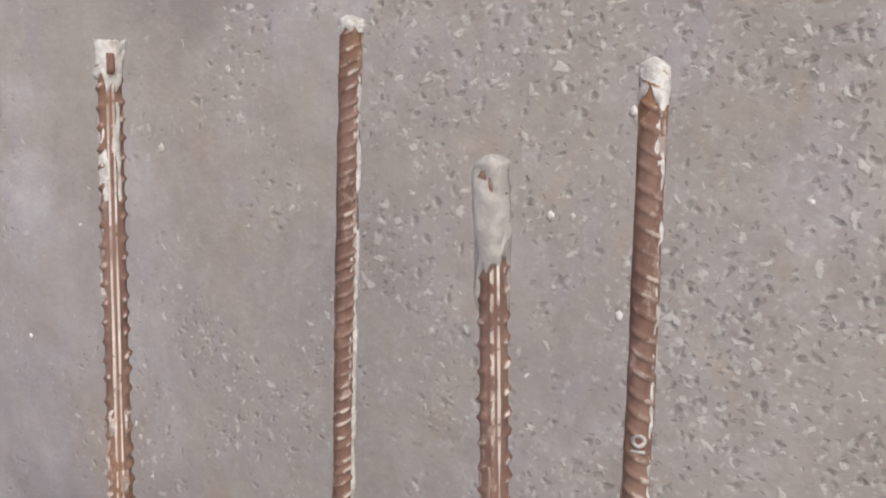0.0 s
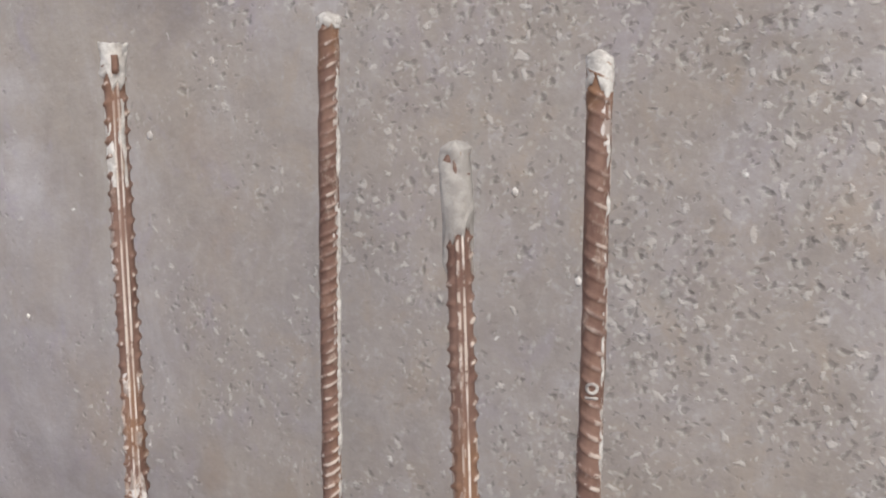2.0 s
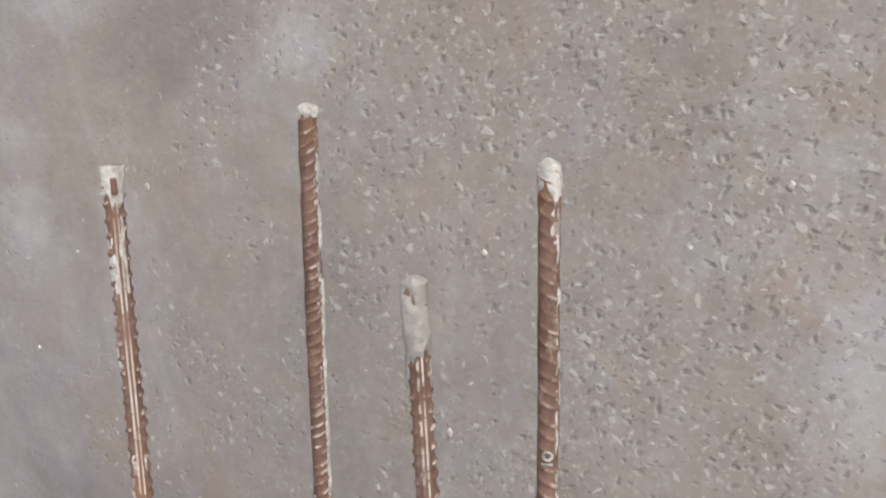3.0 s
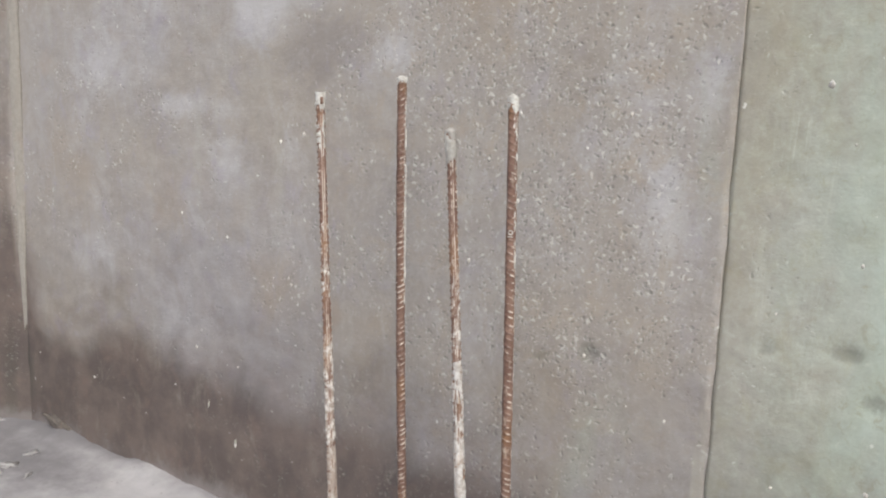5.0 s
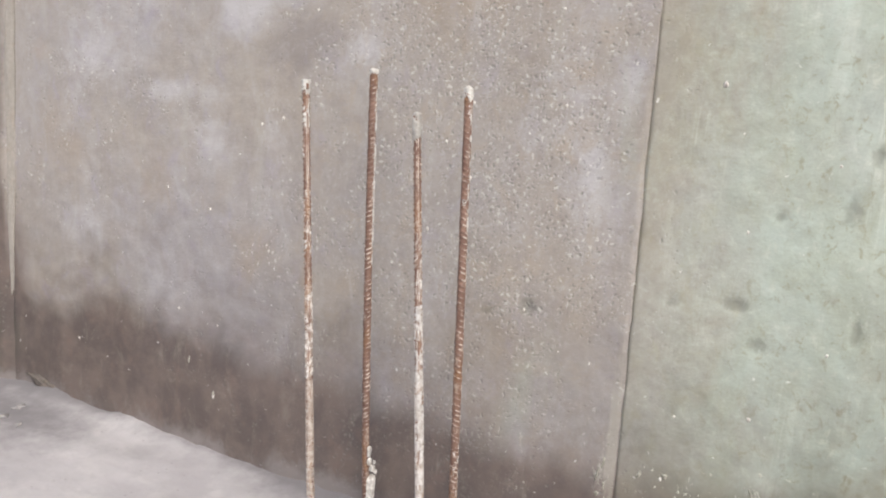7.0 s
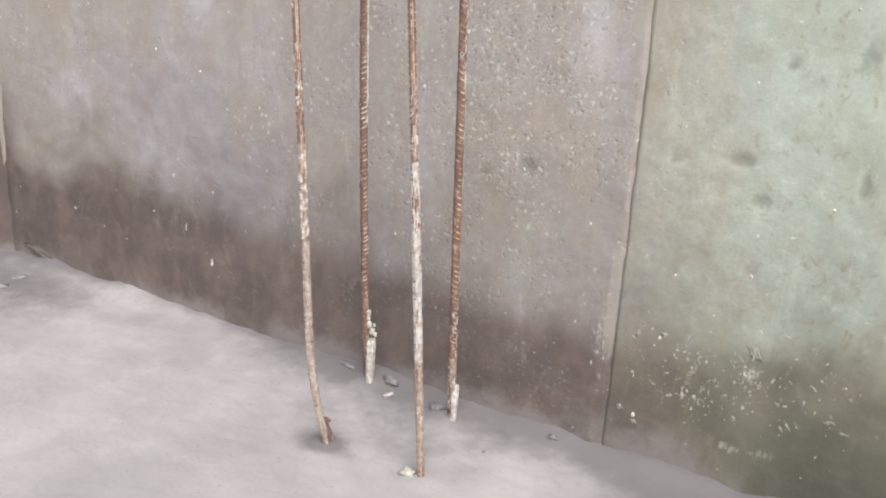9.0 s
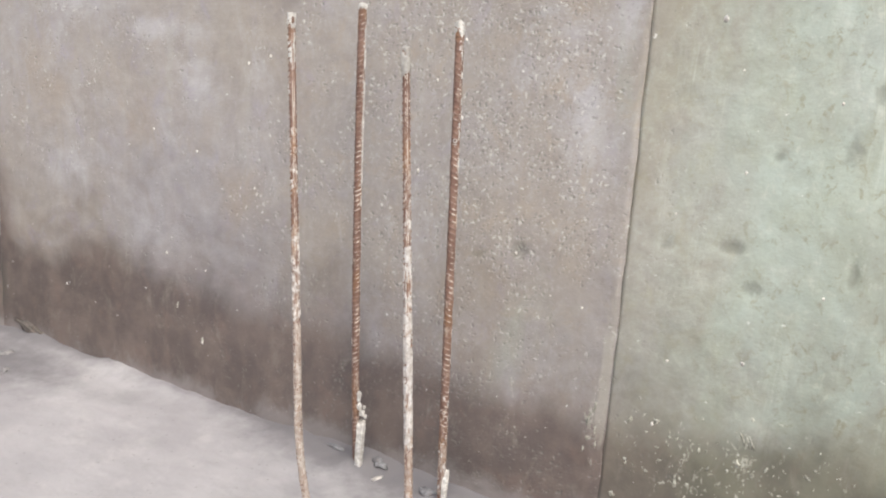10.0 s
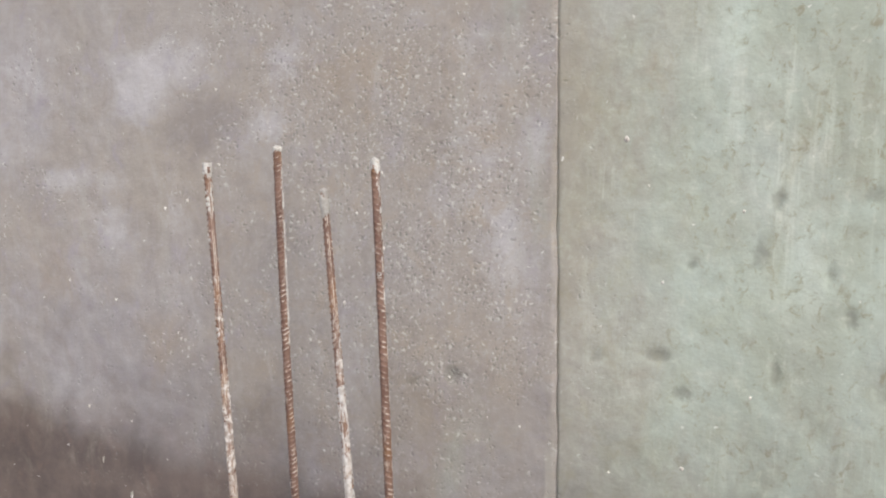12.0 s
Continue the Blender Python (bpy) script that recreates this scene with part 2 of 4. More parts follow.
    colour = n.mix(n.maths("MULTIPLY", wet_shade, 0.94), colour, mottle)
    dry = n.maths("SUBTRACT", 1.0, n.maths("MULTIPLY", wet_shade, 0.6))
    # pits and sand grains, thicker in some places than in others
    thick = n.ramp(n.cloud(4.5, 3, 0.5, n.stretch((1, 1, 1), (8, 3, 5))), 0.30, 0.60)
    fewer = n.maths("MAXIMUM", n.maths("ADD", n.value("algae_cast"), 0.12), 0.0)
    fewer = n.maths("ADD", fewer, n.ramp(n.cloud(15, 5, 0.65, n.stretch((1, 1, 0.8), (2, 4, 6)), 0.5), 0.42, 0.58, 0.34 + bare, -0.16 + bare))
    fewer = n.maths("ADD", fewer, n.value("skin"))
    pit = n.strokes(108, 1.8, 0.24, n.maths("ADD", fewer, n.ramp(thick, 0, 1, 0.46, 0.16)), (0, 0))
    pock = n.strokes(185, 1.7, 0.26, n.maths("ADD", fewer, n.ramp(thick, 0, 1, 0.45, 0.15)), (0.37, 0.11))
    grain = n.strokes(92, 2.0, 0.22, n.maths("ADD", fewer, n.ramp(thick, 0, 1, 0.5, 0.2)), (0.21, 0.43))
    sand = n.strokes(200, 1.6, 0.25, n.maths("ADD", fewer, n.ramp(thick, 0, 1, 0.45, 0.15)), (0.13, 0.29))
    # pits repeated slightly offset and pale: their lit edges painted as highlights
    rim = n.strokes(108, 1.8, 0.22, n.maths("ADD", fewer, n.ramp(thick, 0, 1, 0.50, 0.20)), (0.0016, 0.0012))
    colour = n.mix(n.maths("MULTIPLY", n.maths("MULTIPLY", rim, dry), 0.32), colour, rgb(0.60, 0.58, 0.54))
    colour = n.mix(n.maths("MULTIPLY", pock, 0.32), colour, rgb(0.13, 0.12, 0.112))
    colour = n.mix(n.maths("MULTIPLY", n.maths("MULTIPLY", sand, dry), 0.34), colour, n.mix(n.maths("MULTIPLY", wet_shade, 0.85), rgb(0.58, 0.55, 0.52), rgb(0.17, 0.148, 0.135)))
    colour = n.mix(n.maths("MULTIPLY", pit, 0.42), colour, rgb(0.09, 0.083, 0.078))
    colour = n.mix(n.maths("MULTIPLY", n.maths("MULTIPLY", grain, dry), 0.52), colour, n.mix(n.maths("MULTIPLY", wet_shade, 0.85), rgb(0.64, 0.61, 0.58), rgb(0.22, 0.195, 0.175)))
    fleck = n.strokes(38, 1.3, 0.04, 0.72, (0.6, 0.2))
    colour = n.mix(fleck, colour, rgb(0.85, 0.83, 0.8))
    # floor dust washed against the foot
    dust = n.ramp(n.maths("ADD", n.value("dust"), n.maths("MULTIPLY", n.maths("SUBTRACT", n.cloud(38, 6, 0.7, None, 0.5), 0.5), 1.3)), 0.15, 0.95)
    colour = n.mix(n.maths("MULTIPLY", dust, 0.72), colour, rgb(0.25, 0.222, 0.22))
    lip = n.ramp(n.maths("ADD", n.value("lip"), n.maths("MULTIPLY", n.maths("SUBTRACT", n.cloud(60, 6, 0.7, n.stretch((1, 1, 0.35)), 0.4), 0.5), 1.5)), 0.35, 0.8)
    colour = n.mix(n.maths("MULTIPLY", lip, 0.42), colour, rgb(0.42, 0.39, 0.335))
    # joint gap: its shade and some dirt are put into the colour
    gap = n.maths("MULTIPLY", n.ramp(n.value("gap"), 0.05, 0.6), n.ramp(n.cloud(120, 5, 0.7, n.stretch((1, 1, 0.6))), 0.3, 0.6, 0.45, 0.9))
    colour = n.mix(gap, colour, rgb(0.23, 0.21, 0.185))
    # dimples: stain and crater shade, both put into the colour
    dimple_shade = n.ramp(n.maths("ADD", n.value("dimple_shade"), n.maths("MULTIPLY", n.maths("SUBTRACT", n.cloud(48, 5, 0.68, None, 0.8), 0.5), 2.0)), 0.3, 1.0)
    colour = n.mix(n.maths("MULTIPLY", dimple_shade, 0.42), colour, rgb(0.14, 0.14, 0.115))
    # flaked lime splashes
    knots = n.ramp(n.cloud(26, 5, 0.68, n.stretch((1, 1, 0.8), (9, 2, 9)), 0.6), 0.47, 0.62)
    thrown = n.maths("MULTIPLY", n.value("spatter"), knots)
    flake = n.strokes(150, 2.2, 0.34, n.ramp(thrown, 0.05, 0.7, 1.0, 0.0), (0.5, 0.9))
    drops = n.strokes(70, 2.0, 0.25, n.ramp(thrown, 0.05, 0.7, 1.0, 0.35), (0.1, 0.7))
    swept = n.cloud(260, 5, 0.7, n.stretch((1, 1, 0.28), (2, 2, 8), (0, 0.3, 0)))
    brushed = n.ramp(n.maths("ADD", swept, n.maths("MULTIPLY", thrown, 0.27)), 0.68, 0.80, 0.0, 0.8)
    flake = n.maths("MAXIMUM", n.maths("MAXIMUM", flake, drops), brushed)
    crusty = n.ramp(n.maths("ADD", n.value("salt"), n.maths("MULTIPLY", n.maths("SUBTRACT", n.cloud(130, 6, 0.75, n.stretch((1, 1, 0.55)), 0.15), 0.5), 2.3)), 0.85, 1.2)
    salt = n.maths("MAXIMUM", flake, n.maths("MULTIPLY", crusty, 0.8))
    colour = n.mix(n.maths("MULTIPLY", salt, n.ramp(n.cloud(55, 4, 0.6, n.stretch((1, 1, 1), (4, 8, 2))), 0.36, 0.62, 0.2, 0.68)), colour, rgb(0.56, 0.545, 0.47))
    height = n.maths("SUBTRACT", n.maths("ADD", n.maths("MULTIPLY", n.cloud(220, 4, 0.6), 0.5), n.maths("MULTIPLY", grain, 0.5)), n.maths("MULTIPLY", n.maths("ADD", pit, pock), 0.4))
    relief = n.bump(height, 0.0012, 0.6, n.bump(n.cloud(40, 4, 0.55), 0.002, 0.4))
    rough = n.maths("SUBTRACT", 0.9, n.maths("MULTIPLY", wet_shade, 0.18))
    return n.done(colour, rough, relief)


def floor_screed():
    n = Nodes("pale_cement_screed")
    colour = n.mix(n.ramp(n.cloud(5, 5, 0.6), 0.35, 0.68), rgb(0.395, 0.366, 0.38), rgb(0.495, 0.464, 0.475))
    colour = n.mix(n.ramp(n.cloud(17, 6, 0.65, n.stretch((1, 1, 1), (4, 2, 0))), 0.5, 0.75, 0.0, 0.5), colour, rgb(0.56, 0.528, 0.525))
    colour = n.mix(n.ramp(n.cloud(11, 5, 0.6, n.stretch((1, 1, 1), (1, 6, 0))), 0.55, 0.75, 0.0, 0.45), colour, rgb(0.30, 0.28, 0.28))
    # stained floor by the wall, plus painted shade at bar feet and corner mound
    wet_shade = n.ramp(n.maths("ADD", n.value("damp"), n.maths("MULTIPLY", n.maths("SUBTRACT", n.cloud(26, 5, 0.65), 0.5), 0.9)), 0.1, 1.0)
    colour = n.mix(n.maths("MULTIPLY", wet_shade, 0.88), colour, rgb(0.18, 0.164, 0.173))
    away, pick = n.cells(120)
    grit = n.maths("MULTIPLY", n.ramp(away, 0.3, 0.12), n.maths("GREATER_THAN", pick[0], 0.9))
    colour = n.mix(n.maths("MULTIPLY", grit, 0.5), colour, rgb(0.25, 0.23, 0.22))
    relief = n.bump(n.cloud(160, 5, 0.65), 0.001, 0.5, n.bump(n.cloud(30, 4, 0.6), 0.004, 0.4))
    return n.done(colour, 0.92, relief)


def rusty_steel(name):
    n = Nodes(name)
    colour = n.mix(n.ramp(n.cloud(90, 4, 0.6, n.stretch((1, 1, 0.4))), 0.35, 0.65), rgb(0.155, 0.086, 0.066), rgb(0.225, 0.134, 0.104))
    colour = n.mix(n.ramp(n.cloud(28, 3, 0.6, n.stretch((1, 1, 0.5), (3, 1, 2))), 0.50, 0.68, 0.0, 0.7), colour, rgb(0.245, 0.128, 0.066))
    colour = n.mix(n.ramp(n.cloud(45, 4, 0.6, n.stretch((1, 1, 0.5), (7, 4, 2))), 0.58, 0.75, 0.0, 0.6), colour, rgb(0.10, 0.05, 0.04))
    # cement dust stuck to the ribs, with the lit side's highlight painted in
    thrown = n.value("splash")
    dust_glint = n.maths("MULTIPLY", n.ramp(n.value("rib"), 0.16, 0.5), n.ramp(n.maths("ADD", n.cloud(170, 4, 0.65), n.maths("MULTIPLY", thrown, 0.18)), 0.55, 0.64))
    dust_glint = n.maths("MULTIPLY", dust_glint, n.ramp(n.cloud(34, 3, 0.6, n.stretch((1, 1, 1), (8, 5, 3))), 0.38, 0.58, 0.15, 1.0))
    colour = n.mix(n.maths("MULTIPLY", dust_glint, 0.85), colour, rgb(0.68, 0.59, 0.52))
    scuff = n.maths("MULTIPLY", n.ramp(n.value("long"), 0.35, 0.7), n.ramp(n.cloud(120, 4, 0.6, n.stretch((1, 1, 0.55), (4, 2, 1))), 0.525, 0.58))
    colour = n.mix(n.maths("MULTIPLY", scuff, 0.8), colour, rgb(0.78, 0.72, 0.67))
    powder = n.ramp(n.cloud(130, 5, 0.65, n.stretch((1, 1, 0.5), (2, 9, 4))), 0.56, 0.70, 0.0, 0.7)
    colour = n.mix(powder, colour, rgb(0.46, 0.37, 0.31))
    return n.done(colour, 0.82, n.bump(n.cloud(600, 4, 0.65), 0.0004, 0.6), 0.0)


def cement_crust(name, light, dark, rust=0.3, soft=0.14):
    n = Nodes(name)
    colour = n.mix(n.ramp(n.cloud(150, 5, 0.65), 0.52 - soft, 0.52 + soft), dark, light)
    colour = n.mix(n.ramp(n.cloud(70, 4, 0.6, n.stretch((1, 1, 0.6), (5, 1, 3))), 0.55, 0.7, 0.0, rust), colour, rgb(0.30, 0.17, 0.10))
    return n.done(colour, 0.9, n.bump(n.cloud(420, 5, 0.65), 0.0006, 0.7))


BARE = (rgb(0.356, 0.324, 0.310), rgb(0.345, 0.303, 0.272), rgb(0.380, 0.358, 0.376), rgb(0.088, 0.066, 0.061), rgb(0.142, 0.106, 0.094), rgb(0.50, 0.48, 0.508), rgb(0.25, 0.203, 0.18))
MOSSY = (rgb(0.395, 0.392, 0.348), rgb(0.38, 0.362, 0.31), rgb(0.425, 0.427, 0.395), rgb(0.105, 0.097, 0.074), rgb(0.160, 0.150, 0.112), rgb(0.56, 0.59, 0.54), rgb(0.25, 0.222, 0.172))
BESIDE = (rgb(0.362, 0.335, 0.305), rgb(0.350, 0.312, 0.268), rgb(0.385, 0.368, 0.362), rgb(0.092, 0.076, 0.064), rgb(0.145, 0.120, 0.098), rgb(0.51, 0.50, 0.49), rgb(0.25, 0.205, 0.172))
M_WALL = wall_concrete("bare_grey_concrete", *BARE)
M_GREEN = wall_concrete("weathered_green_concrete", *MOSSY, 0.27, BESIDE)
M_FLOOR = floor_screed()
M_RUST = rusty_steel("rusted_steel")
M_CRUST = cement_crust("dried_cement_crust", rgb(0.66, 0.615, 0.59), rgb(0.33, 0.27, 0.24), 0.6, 0.07)
M_CAKE = cement_crust("caked_white_cement", rgb(0.62, 0.585, 0.57), rgb(0.40, 0.35, 0.325), 0.3, 0.12)
M_TAN = cement_crust("rust_stained_cement_dust", rgb(0.46, 0.375, 0.325), rgb(0.29, 0.205, 0.165), 0.45)
M_DUST = cement_crust("grey_tan_cement_dust", rgb(0.50, 0.435, 0.395), rgb(0.33, 0.262, 0.225), 0.35)
M_CAP = cement_crust("dried_cement_cap", rgb(0.67, 0.645, 0.615), rgb(0.43, 0.40, 0.375), 0.2, 0.1)
M_LIME = cement_crust("white_lime_mortar", rgb(0.74, 0.705, 0.67), rgb(0.45, 0.41, 0.38), 0.15, 0.1)
M_FILLET = cement_crust("pale_mortar_smear", rgb(0.35, 0.32, 0.295), rgb(0.285, 0.255, 0.23), 0.12, 0.3)
M_DROP = cement_crust("pale_mortar_dropping", rgb(0.42, 0.392, 0.39), rgb(0.33, 0.308, 0.305), 0.0)
M_FLAKE = cement_crust("dried_mortar_splash", rgb(0.50, 0.485, 0.42), rgb(0.24, 0.225, 0.19), 0.0, 0.12)
M_RIDGE = cement_crust("damp_grey_brown_mortar", rgb(0.19, 0.162, 0.145), rgb(0.11, 0.09, 0.08), 0.15, 0.25)
M_GREY = cement_crust("grey_cement_cap", rgb(0.44, 0.41, 0.385), rgb(0.33, 0.305, 0.285), 0.15)
M_MORTAR = cement_crust("grey_mortar", rgb(0.30, 0.29, 0.30), rgb(0.19, 0.18, 0.188), 0.12)


# ---- the walls, the corner fillet and the floor ----
CORNER, JOINT = -0.795, 0.3129


def spread(*stops):
    """Coordinates from stop to stop: (start, step), ..., end."""
    out = []
    for (a, d), (b, *_) in zip(stops, stops[1:]):
        out.append(np.linspace(a, b, max(2, int(round((b - a) / d)) + 1))[:-1])
    return np.concatenate(out + [[stops[-1][0]]])


# dimples, darkened for stain and shade: x, z, half width, half height
DIMPLES = ((0.526, 0.51, 0.0133, 0.0209), (0.424, 0.386, 0.0201, 0.0115), (0.454, 0.346, 0.0142, 0.0106), (0.541, 0.566, 0.0082, 0.0146), (0.55, 0.382, 0.0062, 0.0192), (0.184, 0.334, 0.0114, 0.0123), (0.182, 0.337, 0.0076, 0.0092), (0.128, 0.321, 0.0113, 0.0071), (0.131, 0.485, 0.0046, 0.007), (0.458, 0.49, 0.008, 0.0062), (-0.048, 0.617, 0.0097, 0.0039), (0.597, 0.488, 0.0062, 0.0148), (0.618, 0.446, 0.0084, 0.0149), (0.357, 0.377, 0.0079, 0.0063), (0.665, 0.372, 0.0212, 0.0216), (0.632, 0.574, 0.0125, 0.0126))
SALT = ((0.470, 0.052, 0.022, 0.012, 1.2), (0.512, 0.057, 0.018, 0.013, 1.15), (0.577, 0.112, 0.014, 0.007, 1.0), (0.193, 0.159, 0.0135, 0.0314, 1.05), (0.297, 0.142, 0.0118, 0.0319, 1.0), (0.2, 0.029, 0.0097, 0.0085, 0.9), (0.529, 0.096, 0.008, 0.006, 0.9), (-0.378, 0.148, 0.0033, 0.0117, 0.9), (0.336, 0.053, 0.006, 0.0065, 0.9), (0.287, 0.573, 0.0144, 0.0605, 0.55), (0.342, 0.472, 0.0196, 0.1028, 0.45), (0.308, 0.091, 0.006, 0.0321, 0.9), (0.302, 0.198, 0.0059, 0.0423, 0.8), (0.302, 0.282, 0.0049, 0.0419, 0.6))
SPATTER = ((0.482, 0.187, 0.0617, 0.0432, 0.42), (0.407, 0.133, 0.071, 0.0539, 0.42), (0.457, 0.143, 0.1128, 0.0542, 0.36), (0.56, 0.154, 0.1049, 0.0447, 0.3), (0.409, 0.079, 0.0814, 0.0434, 0.25), (0.195, 0.093, 0.0193, 0.0528, 0.5), (-0.089, 0.097, 0.0902, 0.0408, 0.42), (-0.316, 0.12, 0.102, 0.0495, 0.3), (0.115, 0.073, 0.1139, 0.042, 0.35))

# pale washed clouds, mint-white clouds, brown clouds and grey smudges: x, z, half width, half height, strength
PALE = ((-0.25, 0.71, 0.09, 0.045, 1.0), (-0.437, 0.55, 0.06, 0.02, 0.8), (-0.08, 0.638, 0.028, 0.028, 1.0), (-0.06, 0.714, 0.03, 0.035, 0.7), (-0.60, 0.60, 0.075, 0.06, 0.9), (-0.30, 0.66, 0.05, 0.03, 0.8), (-0.353, 0.557, 0.04, 0.02, 0.6), (-0.61, 0.31, 0.075, 0.055, 0.8), (-0.35, 0.485, 0.04, 0.05, 0.6), (0.195, 0.153, 0.011, 0.03, 1.0), (-0.44, 0.27, 0.07, 0.045, 0.5), (-0.09, 0.347, 0.035, 0.07, 0.3), (0.28, 0.614, 0.022, 0.04, 0.8), (0.243, 0.488, 0.034, 0.086, 0.8), (0.211, 0.632, 0.042, 0.09, 0.5), (-0.223, 0.505, 0.035, 0.06, 0.6), (0.157, 0.539, 0.03, 0.04, 0.5), (-0.52, 0.70, 0.08, 0.045, 0.5))
MINT = ((0.488, 0.198, 0.035, 0.030, 0.6), (0.545, 0.170, 0.030, 0.018, 0.6), (0.499, 0.734, 0.042, 0.07, 1.1), (0.579, 0.493, 0.035, 0.09, 1.0), (0.521, 0.465, 0.035, 0.045, 0.8), (0.505, 0.27, 0.05, 0.05, 0.45), (0.50, 0.60, 0.03, 0.06, 0.5), (0.56, 0.66, 0.02, 0.10, 0.5), (0.53, 0.38, 0.03, 0.05, 0.5))
BROWN = ((0.03, 0.703, 0.09, 0.055, 0.8), (-0.44, 0.416, 0.13, 0.085, 0.7), (-0.255, 0.32, 0.06, 0.055, 0.9), (-0.685, 0.45, 0.085, 0.085, 0.8), (0.153, 0.275, 0.045, 0.06, 0.6), (0.261, 0.34, 0.034, 0.07, 0.6), (0.392, 0.683, 0.054, 0.09, 0.3), (0.37, 0.477, 0.037, 0.126, 0.3), (0.62, 0.654, 0.02, 0.07, 0.9), (0.34, 0.70, 0.02, 0.05, 0.3), (-0.15, 0.42, 0.06, 0.06, 0.4), (0.44, 0.55, 0.03, 0.05, 0.5))
SMUDGE = ((0.15, 0.25, 0.10, 0.06, 0.35), (0.45, 0.27, 0.10, 0.06, 0.4), (0.60, 0.25, 0.08, 0.07, 0.5), (-0.22, 0.44, 0.08, 0.09, 0.4), (-0.10, 0.42, 0.10, 0.08, 0.5), (-0.48, 0.35, 0.14, 0.07, 0.3), (-0.17, 0.645, 0.06, 0.045, 1.0), (-0.215, 0.615, 0.05, 0.04, 0.7), (-0.316, 0.347, 0.04, 0.06, 0.35), (0.206, 0.345, 0.05, 0.05, 0.5), (0.18, 0.45, 0.05, 0.05, 0.3), (0.60, 0.56, 0.03, 0.08, 0.5), (0.60, 0.63, 0.015, 0.04, 0.6), (-0.02, 0.48, 0.06, 0.08, 0.35))


def lean(x, z):
    """How far the joint, and the concrete beside it, leans from the upright."""
    return -0.035 * (np.minimum(z, 1.0) - 0.35) * step(-0.2, 0.25, x) * step(1.2, 0.6, x)


def wall_marks(u, z):
    """Marks on the walls; u is counted from the joint as if that stood upright."""
    x = u + lean(u, z)
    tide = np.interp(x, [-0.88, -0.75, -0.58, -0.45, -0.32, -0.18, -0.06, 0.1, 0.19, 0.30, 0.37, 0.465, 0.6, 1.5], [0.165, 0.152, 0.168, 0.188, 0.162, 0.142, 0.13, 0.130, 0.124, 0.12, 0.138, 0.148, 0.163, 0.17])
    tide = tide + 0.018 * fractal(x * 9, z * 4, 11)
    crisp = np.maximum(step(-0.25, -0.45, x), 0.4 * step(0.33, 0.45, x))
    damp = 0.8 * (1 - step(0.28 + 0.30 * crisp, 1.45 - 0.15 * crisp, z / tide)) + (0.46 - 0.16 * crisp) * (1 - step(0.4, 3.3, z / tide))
    # last term: shade of the inner corner, painted through the same mask
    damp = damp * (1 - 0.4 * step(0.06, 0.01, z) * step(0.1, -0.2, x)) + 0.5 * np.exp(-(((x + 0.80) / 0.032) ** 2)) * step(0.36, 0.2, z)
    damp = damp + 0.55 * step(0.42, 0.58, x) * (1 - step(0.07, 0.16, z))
    dimple_shade = sum(np.exp(-(((x - a) / c) ** 2 + ((z - b) / d) ** 2)) for a, b, c, d in DIMPLES)
    salt = sum(e * np.exp(-(((x - a) / c) ** 2 + ((z - b) / d) ** 2)) for a, b, c, d, e in SALT)
    spatter = sum(e * np.exp(-(((x - a) / c) ** 2 + ((z - b) / d) ** 2)) for a, b, c, d, e in SPATTER)
    bloom, brown, smudge = (sum(e * np.exp(-(((x - a) / c) ** 2 + ((z - b) / d) ** 2)) for a, b, c, d, e in some) for some in (PALE + MINT, BROWN, SMUDGE))
    lip = np.exp(-(((u - JOINT + 0.007) / 0.0085) ** 4)) * (1 - 0.75 * step(0.18, 0.4, z)) * (1 - 0.95 * step(0.15, 0.08, z)) * (u < JOINT)
    seep = np.exp(-(((u - JOINT - 0.018) / 0.03) ** 2)) * step(0.3, 0.5, z) + 0.6 * np.exp(-(((x - 0.26) / 0.05) ** 2 + ((z - 0.36) / 0.06) ** 2))
    dust = np.exp(-((z / (0.03 + 0.02 * step(0.25, 0.35, x))) ** 2)) * (1.0 - 0.85 * step(0.36, 0.50, x) - 0.55 * step(-0.15, -0.35, x) + 0.5 * fractal(x * 12, z * 12, 61))
    low = step(0.22, 0.09, z)
    # first term paints the green cast of the light on the left wall
    algae_cast = (0.24 * step(0.14, 0.30, x) + 0.29 * step(0.305, 0.40, u)) * (1 - 0.8 * low) + 0.62 * step(0.37 + 0.03 * low, 0.54, x) - 0.15 + 0.12 * fractal(x * 7, z * 5, 51)
    return {"damp": damp, "dimple_shade": dimple_shade, "salt": salt, "bloom": bloom, "brown": brown, "smudge": smudge, "algae_cast": algae_cast, "spatter": np.minimum(spatter, 1), "lip": lip, "dust": dust, "seep": seep, "gap": 0 * x, "scratch": 0.04 + 0.75 * np.exp(-(((x - 0.37) / 0.022) ** 2)) * step(0.3, 0.4, z) + 0.85 * step(0.42, 0.56, x) + 0.25 * step(0.30, 0.33, u), "mossy": 0.5 * (1 - low) * (u > JOINT) + (0.5 + 0.5 * low) * step(0.31 + 0.02 * low, 0.44 + 0.06 * low, x), "skin": 0.42 * step(-0.02, -0.3, x) + 0.14 * step(0.64, 0.78, z) + 0.10 * step(0.40, 0.22, z) - 0.06 * np.exp(-(((x - 0.1) / 0.2) ** 4 + ((z - 0.55) / 0.2) ** 4))}


